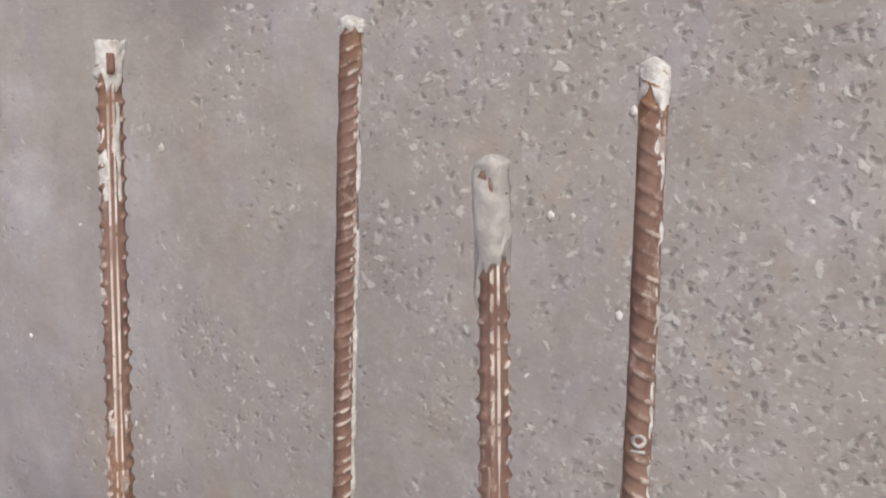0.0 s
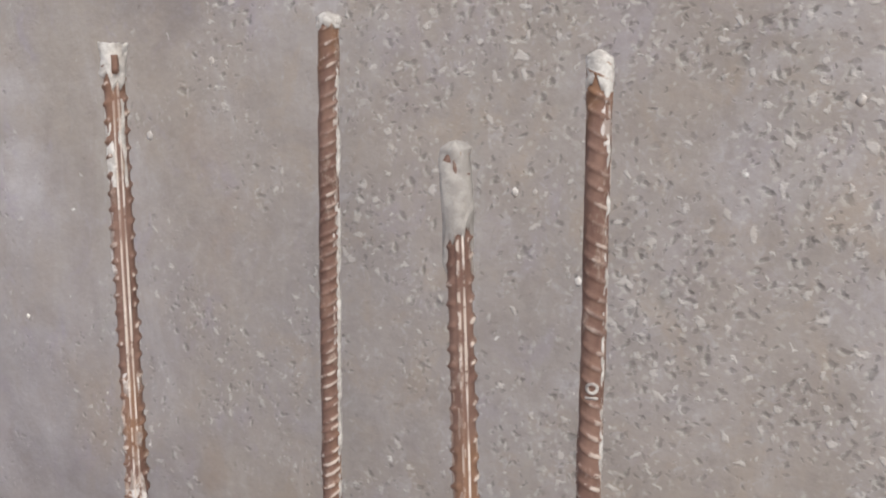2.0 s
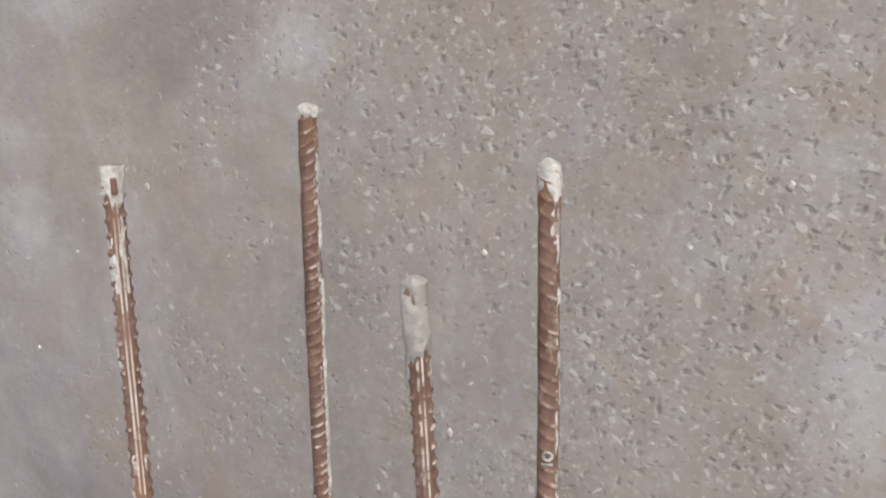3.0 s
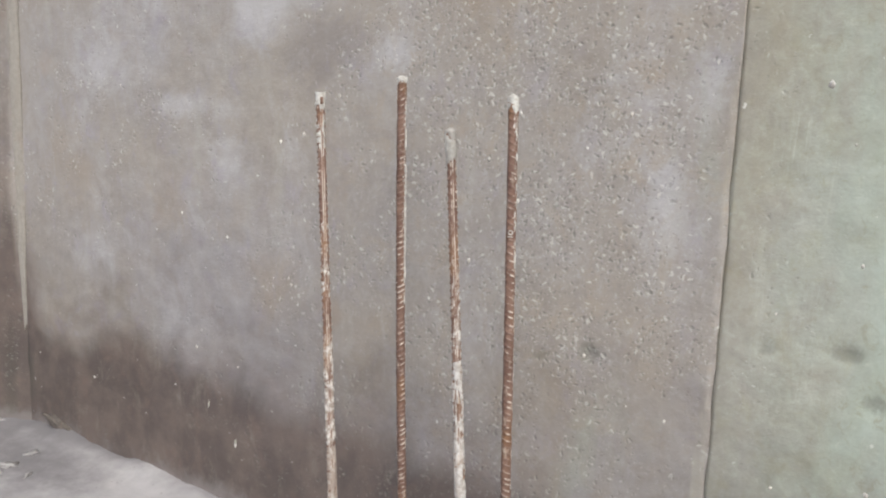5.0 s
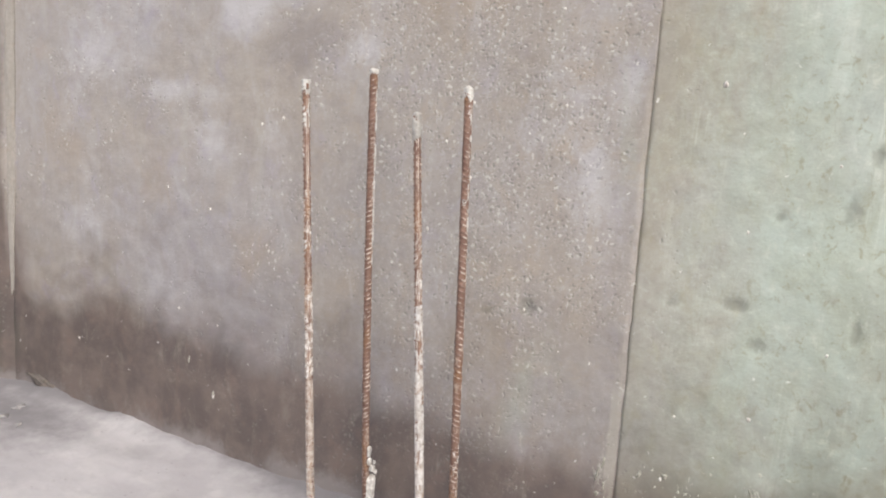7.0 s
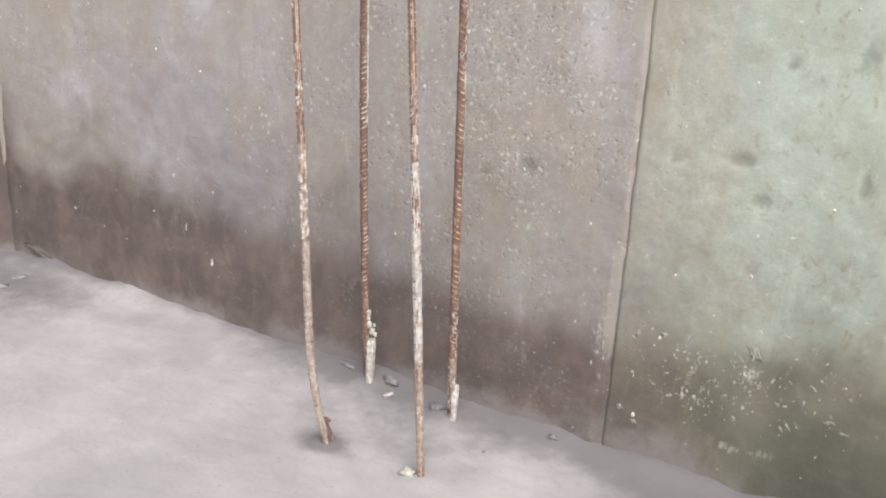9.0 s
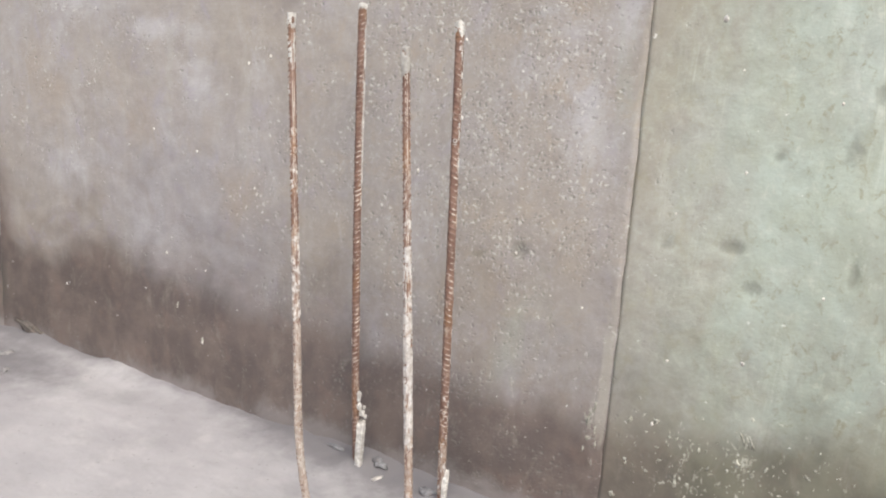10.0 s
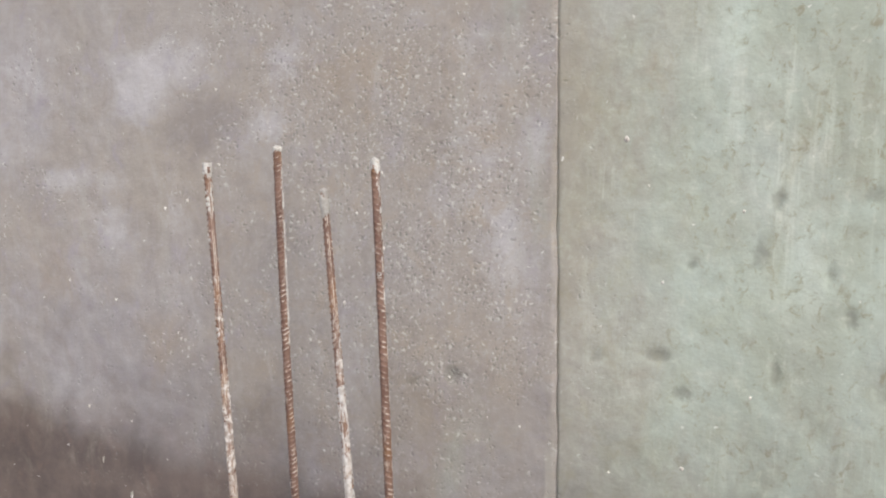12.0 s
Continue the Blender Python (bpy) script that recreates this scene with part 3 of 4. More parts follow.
def wall_slab(name, xs, zs, front, material, depth=0.22):
    """A wall panel with an uneven face: front(x, z) gives y, and the edge beside the joint wanders."""
    x, z = np.meshgrid(xs, zs)
    y = front(x, z)
    marks = wall_marks(x, z)
    y = y + 0.003 * np.minimum(marks["dimple_shade"], 1) ** 1.5 * (0.8 + 0.4 * fractal(x * 60, z * 60, 81))
    nz, nx = x.shape
    plain = x.ravel()
    closed = 0.0006 * step(0.09, 0.06, z) * (x > JOINT) * (x < JOINT + 0.002)
    wander = 0.0012 * fractal(z * 34, 0.5, 77, 3) * np.exp(-(((x - JOINT) / 0.004) ** 2))
    face = np.stack([x - closed + wander + lean(x, z), y, z], -1).reshape(-1, 3)
    rim = np.concatenate([np.arange(nx), np.arange(1, nz) * nx + nx - 1, (nz - 1) * nx + np.arange(nx - 2, -1, -1), np.arange(nz - 2, 0, -1) * nx])
    back = face[rim].copy()
    back[:, 1] = depth
    start = len(face)
    faces = grid_faces(nz, nx)
    faces += [(rim[(i + 1) % len(rim)], rim[i], start + i, start + (i + 1) % len(rim)) for i in range(len(rim))]
    faces.append(tuple(start + i for i in range(len(rim)))[::-1])
    fill = lambda a: np.concatenate([a.ravel(), a.ravel()[rim]])
    me = to_mesh(name, np.concatenate([face, back]), faces, material, attributes={key: fill(v) for key, v in marks.items()})
    # darkens the side faces in the joint, standing in for shade and dirt
    gap_shade = np.concatenate([np.zeros(len(face)), 30.0 * (np.abs(plain[rim] - JOINT) < 0.002) * (face[rim, 2] > 0.08)])
    me.attributes["gap"].data.foreach_set("value", gap_shade.astype(np.float32))
    return me


def left_face(x, z):
    edge = np.exp(-(((x - JOINT + 0.006) / 0.010) ** 2)) * (1 - step(0.63, 0.69, z))
    ridge = np.exp(-(((x - JOINT + 0.018) / 0.008) ** 2)) * (1 - step(0.145, 0.20, z)) * (0.6 + 0.5 * fractal(x * 60, z * 60, 4))
    chips = step(0.1, 0.45, fractal(z * 38, x * 20, 72)) * np.exp(-(((x - JOINT) / 0.0032) ** 2)) * step(0.2, 0.35, z)
    return 0.0040 * chips - 0.0006 * edge - 0.003 * ridge + 0.0022 * fractal(x * 5, z * 5, 21) + 0.0006 * fractal(x * 45, z * 45, 23)


def right_face(x, z):
    deep = (0.0030 - 0.0018 * step(0.60, 0.70, z)) * step(0.055, 0.17, z)
    filled = np.exp(-(((x - JOINT) / 0.06) ** 2)) * step(0.13, 0.06, z)
    own, other = 0.0022 * fractal(x * 5, z * 5, 22) + 0.0007 * fractal(x * 45, z * 45, 24), 0.0022 * fractal(x * 5, z * 5, 21) + 0.0006 * fractal(x * 45, z * 45, 23) - 0.0006
    groove = np.exp(-(((x - JOINT) / 0.0026) ** 2)) * step(0.18, 0.3, z) * (1 - step(0.6, 0.72, z)) * np.clip(0.75 + 0.7 * fractal(x * 8, z * 30, 71), 0, 1.4)
    return deep + 0.0014 * groove + own * (1 - filled) + other * filled


heights = spread((-0.03, 0.005), (0.95, 0.05), (2.6,))
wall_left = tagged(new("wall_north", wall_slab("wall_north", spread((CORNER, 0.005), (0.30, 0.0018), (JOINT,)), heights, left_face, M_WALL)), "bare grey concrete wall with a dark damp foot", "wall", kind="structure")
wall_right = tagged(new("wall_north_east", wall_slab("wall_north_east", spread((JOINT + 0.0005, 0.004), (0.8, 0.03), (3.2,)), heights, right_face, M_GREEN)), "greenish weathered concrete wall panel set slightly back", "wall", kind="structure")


TURNED = Vector((-0.85, -0.53, 0)).normalized()
OUTWARD = Vector((0.53, -0.85, 0)).normalized()


def pier_face():
    """A pier that meets the wall at a blunt angle and runs on towards the open side."""
    us, zs = spread((-0.04, 0.006), (0.35, 0.05), (1.6,)), heights
    u, z = np.meshgrid(us, zs)
    rise = 0.003 * fractal(u * 5, z * 5, 31) + 0.0007 * fractal(u * 40, z * 40, 33)
    # damp foot; the stripe and the dark far side are shade painted in
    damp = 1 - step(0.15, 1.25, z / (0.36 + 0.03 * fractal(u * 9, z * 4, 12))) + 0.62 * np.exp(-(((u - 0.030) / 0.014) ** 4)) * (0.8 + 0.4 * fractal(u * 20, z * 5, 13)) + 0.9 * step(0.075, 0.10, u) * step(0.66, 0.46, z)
    x = CORNER + TURNED.x * u + OUTWARD.x * rise
    y = TURNED.y * u + OUTWARD.y * rise
    nz, nu = u.shape
    face = np.stack([x, y, z], -1).reshape(-1, 3)
    rim = np.concatenate([np.arange(nu), np.arange(1, nz) * nu + nu - 1, (nz - 1) * nu + np.arange(nu - 2, -1, -1), np.arange(nz - 2, 0, -1) * nu])
    back = face[rim] - 0.2 * np.array(OUTWARD)
    start = len(face)
    faces = [q[::-1] for q in grid_faces(nz, nu)]
    faces += [(rim[i], rim[(i + 1) % len(rim)], start + (i + 1) % len(rim), start + i) for i in range(len(rim))]
    faces.append(tuple(start + i for i in range(len(rim))))
    fill = lambda a: np.concatenate([a.ravel(), a.ravel()[rim]])
    return to_mesh("wall_west", np.concatenate([face, back]), faces, M_WALL, attributes={"damp": fill(damp), "dimple_shade": fill(0 * u), "salt": fill(0 * u), "bloom": fill(0 * u), "brown": fill(0.4 * np.exp(-(((z - 0.45) / 0.2) ** 2)) + 0 * u), "smudge": fill(0 * u), "spatter": fill(0 * u), "lip": fill(0 * u), "seep": fill(0 * u), "gap": fill(0 * u), "skin": fill(0 * u + 0.3), "dust": fill(np.exp(-((z / 0.022) ** 2))), "algae_cast": fill(0 * u - 0.15), "mossy": fill(0 * u), "scratch": fill(0 * u)})


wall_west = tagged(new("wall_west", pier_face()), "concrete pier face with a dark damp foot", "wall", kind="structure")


def corner_fillet():
    """A smear of mortar on the pier beside the corner: broad at the top, running out to a point near the floor."""
    zs = spread((0.16, 0.006), (0.95, 0.06), (2.5,))
    across = np.linspace(0, 1, 13)
    rows = []
    for z in zs:
        left = 0.003 + 0.013 * float(step(0.13, 0.5, z)) ** 0.8 + 0.002 * float(fractal(z * 9, 3.0, 7))
        right = -0.004 + 0.0015 * float(fractal(z * 22, 8.0, 5))
        for a in across:
            u = right + (left - right) * a
            thick = 0.004 * math.sin(math.pi * min(1, 0.12 + a * 0.9)) ** 0.6 * min(1, (z - 0.155) / 0.08) + 0.0015 * float(fractal(z * 30, a * 4, 9)) - 0.004 * (a in (0.0, 1.0))
            spot = Vector((CORNER, 0, z)) + TURNED * u + OUTWARD * thick
            rows.append(tuple(spot))
    n, m = len(zs), len(across)
    inner = [tuple(Vector(v) - OUTWARD * 0.012) for v in rows]
    f = [q[::-1] for q in grid_faces(n, m)]
    faces = f + [tuple(i + n * m for i in q[::-1]) for q in f]
    edge = list(range(m)) + [i * m + m - 1 for i in range(1, n)] + [(n - 1) * m + i for i in range(m - 2, -1, -1)] + [i * m for i in range(n - 2, 0, -1)]
    faces += [(edge[i], edge[(i + 1) % len(edge)], edge[(i + 1) % len(edge)] + n * m, edge[i] + n * m) for i in range(len(edge))]
    return to_mesh("corner_fillet", rows + inner, faces, M_FILLET)


tagged(new("trim", corner_fillet()), "pale mortar smear running up the inner corner", "mortar fillet", kind="structure")


def floor_sheet():
    """One sheet: fine and uneven near the bars, flat and coarse out to the horizon."""
    far = np.array([0.0, 0.1, 0.3, 0.8, 2, 6, 20, 80, 400])
    xs = np.concatenate([-1.3 - far[:0:-1], spread((-1.3, 0.01), (1.3,)), 1.3 + far[1:]])
    ys = np.concatenate([-1.2 - far[:0:-1], spread((-1.2, 0.012), (-0.35, 0.006), (0.06,)), 0.06 + far[1:]])
    x, y = np.meshgrid(xs, ys)
    near = (1 - step(0.9, 1.4, np.abs(x))) * (1 - step(0.8, 1.2, np.abs(y + 0.2)))
    z = 0.0026 * fractal(x * 5, y * 5, 41) + 0.0014 * fractal(x * 26, y * 26, 42)
    z += 0.014 * np.exp(-((y / 0.034) ** 2)) * (0.55 + 0.45 * fractal(x * 16, y * 3, 43))
    z += 0.003 * np.exp(-(((x + 0.77) / 0.1) ** 2 + (y / 0.05) ** 2))
    for bx, by, h in ((0.043, -0.196, 0.006), (-0.006, -0.038, 0.009), (0.172, -0.192, 0.004), (0.135, -0.055, 0.009)):
        z += h * np.exp(-(((x - bx) / 0.022) ** 2 + ((y - by) / 0.022) ** 2))
    z = z * near - 0.002
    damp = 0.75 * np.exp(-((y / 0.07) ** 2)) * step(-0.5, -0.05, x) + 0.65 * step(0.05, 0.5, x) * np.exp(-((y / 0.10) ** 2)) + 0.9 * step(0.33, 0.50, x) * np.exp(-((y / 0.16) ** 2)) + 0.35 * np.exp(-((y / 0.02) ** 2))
    # soft shade round the bar feet, put into the floor colour
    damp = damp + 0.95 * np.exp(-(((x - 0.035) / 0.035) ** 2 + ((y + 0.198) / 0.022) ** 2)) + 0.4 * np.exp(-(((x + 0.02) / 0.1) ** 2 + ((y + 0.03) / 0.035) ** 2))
    # shading of the mound by the pier, likewise painted; the left side darker
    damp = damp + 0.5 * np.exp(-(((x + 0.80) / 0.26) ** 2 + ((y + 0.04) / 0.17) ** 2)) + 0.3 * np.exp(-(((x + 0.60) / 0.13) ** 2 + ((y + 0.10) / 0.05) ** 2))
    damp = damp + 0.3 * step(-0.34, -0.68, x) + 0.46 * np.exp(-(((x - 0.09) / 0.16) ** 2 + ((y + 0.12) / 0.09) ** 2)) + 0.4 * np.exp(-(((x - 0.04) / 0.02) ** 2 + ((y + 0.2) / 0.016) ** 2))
    ny, nx = x.shape
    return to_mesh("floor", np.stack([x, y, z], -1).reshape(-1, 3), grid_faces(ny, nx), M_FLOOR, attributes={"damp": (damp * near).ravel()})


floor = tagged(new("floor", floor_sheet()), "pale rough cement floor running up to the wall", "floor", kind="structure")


# ---- the four starter bars ----
class Axis:
    """The line of a bar from its foot to its tip, with a kick near the foot."""

    def __init__(self, foot, tip, core=0.0043, kick=(0, 0), kick_height=0.15, bow=(0, 0)):
        self.core = core
        self.foot, self.tip = np.array([*foot, -0.03]), np.array(tip)
        self.kick, self.kick_height, self.bow = np.array([*kick, 0.0]), kick_height, np.array([*bow, 0.0])
        self.length = float(np.linalg.norm(self.tip - self.foot))
        along = (self.tip - self.foot) / self.length
        self.side = np.cross((0, 1, 0), along)
        self.side /= np.linalg.norm(self.side)
        self.front = np.cross(self.side, along)

    def at(self, s):
        s = np.asarray(s, float)[..., None]
        u = s / self.length
        return self.foot + (self.tip - self.foot) * u + self.kick * np.clip(1 - (s - 0.03) / self.kick_height, 0, 1.3) ** 2 + self.bow * np.sin(np.pi * u)

    def ring(self, s, angle, radius):
        """Points at s along the bar; angle 0 points to the open side, growing to the right."""
        a = np.asarray(angle)[..., None]
        return self.at(s) + np.asarray(radius)[..., None] * (self.front * np.cos(a) + self.side * np.sin(a))


def ribbed(axis, pitch, slant, twist, double, seed):
    """The steel: a round core with two long ribs and slanting cross ribs on both faces."""
    s = np.arange(0, axis.length, 0.00085)
    angle = np.linspace(-np.pi, np.pi, 40, endpoint=False)
    S, A = np.meshgrid(s, angle, indexing="ij")
    p = (A - twist + np.pi) % (2 * np.pi) - np.pi
    fold = np.abs((p + np.pi / 2) % np.pi - np.pi / 2)
    half = np.where(p > 0, 1, 0)
    phase = (S + slant * axis.core * (np.pi / 2 - np.abs(p)) * np.where(p > 0, 1, -1) + half * pitch / 2) / pitch
    jitter = 0.10 * np.array(fractal(np.floor(phase) * 3.7, half * 9.0, seed, 1))
    off = np.abs((phase + jitter) % 1 - 0.5) * pitch
    cross = np.exp(-((off / 0.00085) ** 2)) * (step(0.45, 0.85, fold) if double else step(0.12, 0.5, fold))
    if double:
        long = 1.1 * np.exp(-(((fold - 0.22) / 0.10) ** 2))
    else:
        long = np.exp(-((fold / 0.13) ** 2))
    rib = np.maximum(cross, 0.9 * long)
    worn = 0.75 + 0.35 * fractal(S * 60, A * 0.8, seed + 3, 2)
    scale = fractal(S * 180, A * 1.6, seed + 5, 3)
    radius = axis.core + 0.0012 * rib * np.clip(worn, 0.3, 1.1) + 0.00012 * scale
    verts = axis.ring(S, A, radius).reshape(-1, 3)
    faces = grid_faces(len(s), 40, True)
    faces.append(tuple(range(40))[::-1])
    faces.append(tuple((len(s) - 1) * 40 + i for i in range(40)))
    # "splash" favours the right side, where the ribs' painted highlight is strongest
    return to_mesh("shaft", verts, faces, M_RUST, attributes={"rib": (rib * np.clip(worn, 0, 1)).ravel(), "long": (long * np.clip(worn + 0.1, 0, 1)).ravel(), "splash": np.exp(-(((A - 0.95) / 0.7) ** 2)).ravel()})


def crust(axis, low, high, middle, width, thick, seed, cover=0.5, name="cement_crust", material=None):
    """Dried cement on part of the bar: it dips under the steel where it has flaked away. Heights are along the bar."""
    s = np.arange(low, high, 0.0012)
    angle = np.linspace(-width, width, max(9, int(width * 16)))
    S, A = np.meshgrid(s, angle, indexing="ij")
    fade = step(0, 0.10, (S - low) / (high - low)) * step(0, 0.10, (high - S) / (high - low)) * step(0, 0.3, width - np.abs(A))
    body = fractal(S * 105, A * 2.2, seed, 5) * 0.9 + 2.2 * (cover - 0.5)
    radius = axis.core - 0.0006 + fade * np.clip(body + 0.35, -0.3, 1) * thick + 0.0002 * fractal(S * 500, A * 4, seed + 1, 2)
    inner = np.full_like(radius, axis.core - 0.002)
    outer = axis.ring(S, A + middle, radius).reshape(-1, 3)
    n, m = S.shape
    under = axis.ring(S, A + middle, inner).reshape(-1, 3)
    f = grid_faces(n, m)
    faces = f + [tuple(i + n * m for i in q[::-1]) for q in f]
    edge = list(range(m)) + [i * m + m - 1 for i in range(1, n)] + [(n - 1) * m + i for i in range(m - 2, -1, -1)] + [i * m for i in range(n - 2, 0, -1)]
    faces += [(edge[(i + 1) % len(edge)], edge[i], edge[i] + n * m, edge[(i + 1) % len(edge)] + n * m) for i in range(len(edge))]
    return to_mesh(name, np.concatenate([outer, under]), faces, material or M_CRUST)


def cap(axis, length, thick, seed, ragged=0.012, dome=0.002, material=None, chip=0.0012):
    """A cap of dried cement over the cut end, with a ragged lower edge."""
    angle = np.linspace(-np.pi, np.pi, 28, endpoint=False)
    n = 34
    u = np.linspace(0, 1, n)
    U, A = np.meshgrid(u, angle, indexing="ij")
    low = axis.length - length + ragged * fractal(np.cos(angle) * 1.6 + 5, np.sin(angle) * 1.6, seed, 2)[None, :]
    top_edge = axis.length + 0.0008 - chip * np.clip(fractal(np.cos(angle) * 1.3 + 3, np.sin(angle) * 1.3, seed + 4, 3), 0, 1)
    S = low + (top_edge - low) * U
    radius = axis.core + thick * step(0, 0.12, U) * (0.75 + 0.9 * fractal(S * 190 + np.sin(A), np.cos(A) * 2.2, seed + 2, 4)) + 0.0003
    radius[0] = axis.core - 0.0008
    verts = axis.ring(S, A, radius).reshape(-1, 3).tolist()
    faces = grid_faces(n, 28, True)
    for k, shrink in enumerate((0.8, 0.45, 0.12)):
        top = axis.ring(top_edge * shrink + (axis.length + 0.0008) * (1 - shrink) + dome * (1 - shrink**2) + 0.0007 * fractal(np.cos(angle) * 3 * shrink, np.sin(angle) * 3 * shrink, seed + 9, 3), angle, radius[-1] * shrink)
        verts += top.tolist()
    faces += [tuple(i + (n - 1) * 28 for i in q) for q in grid_faces(4, 28, True)]
    faces.append(tuple((n + 2) * 28 + i for i in range(28)))
    faces.append(tuple(range(28))[::-1])
    return to_mesh("cement_cap", verts, faces, material or M_CAP)


def slab_on_bar(axis, low, high, angle, reach, wide, deep, seed):
    """A long splinter of white mortar still standing beside the foot of a bar."""
    bm = lump((wide, deep, (high - low) / 2), seed, 0.3, 3)
    for v in bm.verts:
        h = v.co.z / ((high - low) / 2)
        v.co.x = math.copysign(abs(v.co.x / wide) ** 0.45, v.co.x) * wide * (0.92 + 0.12 * h)
        v.co.y = math.copysign(abs(v.co.y / deep) ** 0.45, v.co.y) * deep
        v.co.z = math.copysign(abs(h) ** 0.6, h) * (high - low) / 2
    spot = axis.ring((low + high) / 2, angle, reach)
    bm.transform(Matrix.Translation(Vector(spot)))
    return bm


def rebar(axis, label):
    thing = new("reinforcing_bar")
    thing.location = (float(axis.at(0.03)[0]), float(axis.at(0.03)[1]), 0.0)
    return tagged(thing, label, "rebar", "starter bars beside the wall")


def add(thing, name, data, material=None, label=""):
    """A part whose mesh is given in world metres."""
    data.transform(Matrix.Translation(-thing.location))
    return part(name, data, material, thing, label)


A1 = Axis((0.0351, -0.2075), (-0.0424, -0.1785, 0.5880), 0.0038, bow=(0.0053, -0.0070), kick=(0.012, 0.010), kick_height=0.14)
A2 = Axis((-0.0053, -0.0297), (-0.0234, -0.0691, 0.6059), bow=(0.0061, -0.0153))
A3 = Axis((0.1759, -0.1933), (0.1031, -0.1750, 0.5633), 0.0038, bow=(0.0014, -0.0015))
A4 = Axis((0.1358, -0.0470), (0.1154, -0.0829, 0.5947), bow=(0.0152, -0.0293))

bar = rebar(A1, "rusty ribbed steel bar with cement crust and a pale cap")
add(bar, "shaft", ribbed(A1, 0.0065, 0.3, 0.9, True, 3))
add(bar, "cement_cap", cap(A1, 0.014, 0.0012, 5, 0.008, dome=-0.003, chip=0.0022), label="pale dried cement cap")
# raised rust-coloured patch in place of the dark hole, turned towards the camera
add(bar, "dark_hole_patch", crust(A1, A1.length - 0.0115, A1.length - 0.0035, 0.95, 0.42, 0.0037, 61, 0.95, material=M_RUST), label="dark rusty hole in the cement cap")
add(bar, "cement_crust", crust(A1, 0.568, 0.606, -0.3, 2.2, 0.0012, 8, 0.6, material=M_CAP))
add(bar, "cement_crust", crust(A1, 0.535, 0.580, -0.5, 0.9, 0.0014, 18, 0.5))
add(bar, "cement_crust", crust(A1, 0.42, 0.505, 0.6, 1.3, 0.0016, 9, 0.5))
add(bar, "cement_crust", crust(A1, 0.28, 0.40, 0.6, 2.0, 0.0018, 10, 0.56))
add(bar, "cement_crust", crust(A1, 0.285, 0.345, 0.5, 2.2, 0.0018, 12, 0.62))
add(bar, "cement_crust", crust(A1, 0.158, 0.180, 0.6, 1.6, 0.0019, 15, 0.62))
add(bar, "cement_crust", crust(A1, 0.03, 0.30, 0.5, 2.6, 0.0015, 13, 0.82, material=M_DUST))
add(bar, "cement_crust", crust(A1, 0.31, 0.50, 0.5, 2.0, 0.0010, 14, 0.42, material=M_TAN))

bar = rebar(A2, "rusty ribbed steel bar with a white mortar splinter at its foot")
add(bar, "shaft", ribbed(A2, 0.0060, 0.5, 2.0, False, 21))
add(bar, "cement_cap", cap(A2, 0.005, 0.0011, 25, 0.004), label="thin pale cement rim")
add(bar, "cement_crust", crust(A2, 0.46, 0.62, 1.5, 0.6, 0.0012, 26, 0.45))
add(bar, "cement_crust", crust(A2, 0.38, 0.634, 1.85, 0.42, 0.0021, 28, 0.68, material=M_CAP))
add(bar, "cement_crust", crust(A2, 0.09, 0.20, 1.0, 1.8, 0.0014, 27, 0.42, material=M_TAN))
add(bar, "mortar_splinter", slab_on_bar(A2, 0.026, 0.100, 1.15, 0.0090, 0.0058, 0.0045, 6), M_LIME, "white mortar splinter")
for low, high, angle, reach, wide, seed in ((0.110, 0.119, 1.5, 0.0105, 0.0034, 8), (0.119, 0.129, 1.2, 0.0085, 0.0030, 9), (0.130, 0.146, 1.3, 0.0068, 0.0026, 10), (0.106, 0.112, 1.7, 0.0140, 0.0022, 11), (0.121, 0.126, 1.6, 0.0130, 0.0019, 12)):
    add(bar, "mortar_crumb", slab_on_bar(A2, low, high, angle, reach, wide, wide * 0.8, seed), M_LIME)

bar = rebar(A3, "rusty ribbed steel bar caked in pale cement")
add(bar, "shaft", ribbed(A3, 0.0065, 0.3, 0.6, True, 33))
add(bar, "cement_cap", cap(A3, 0.034, 0.0010, 35, 0.012, material=M_GREY), label="grey cement cap")
add(bar, "cement_crust", crust(A3, 0.37, 0.47, 0.8, 1.3, 0.0014, 36, 0.5))
add(bar, "cement_crust", crust(A3, 0.28, 0.40, 0.5, 2.6, 0.0018, 41, 0.6, material=M_CAKE))
add(bar, "cement_crust", crust(A3, 0.16, 0.33, 0.5, 2.7, 0.0020, 37, 0.74, material=M_CAKE))
add(bar, "cement_crust", crust(A3, 0.03, 0.20, 0.5, 2.6, 0.0015, 38, 0.70, material=M_TAN))
add(bar, "cement_crust", crust(A3, 0.08, 0.15, 0.6, 1.6, 0.0018, 40, 0.46))
add(bar, "cement_crust", crust(A3, 0.39, 0.53, 0.5, 2.0, 0.0010, 39, 0.5, material=M_TAN))

bar = rebar(A4, "rusty ribbed steel bar with raised mill mark and cement cap")
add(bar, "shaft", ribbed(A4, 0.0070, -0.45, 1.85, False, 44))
add(bar, "cement_cap", cap(A4, 0.011, 0.0008, 45, 0.006), label="pale dried cement cap")
add(bar, "cement_crust", crust(A4, 0.575, 0.612, 1.1, 0.8, 0.0014, 46, 0.62))
add(bar, "cement_crust", crust(A4, 0.45, 0.615, 1.6, 0.5, 0.0016, 49, 0.58, material=M_CAP))
add(bar, "cement_crust", crust(A4, 0.10, 0.22, 0.9, 1.2, 0.0016, 47, 0.38))
add(bar, "cement_crust", crust(A4, 0.04, 0.13, 0.3, 2.2, 0.0016, 48, 0.6, material=M_TAN))
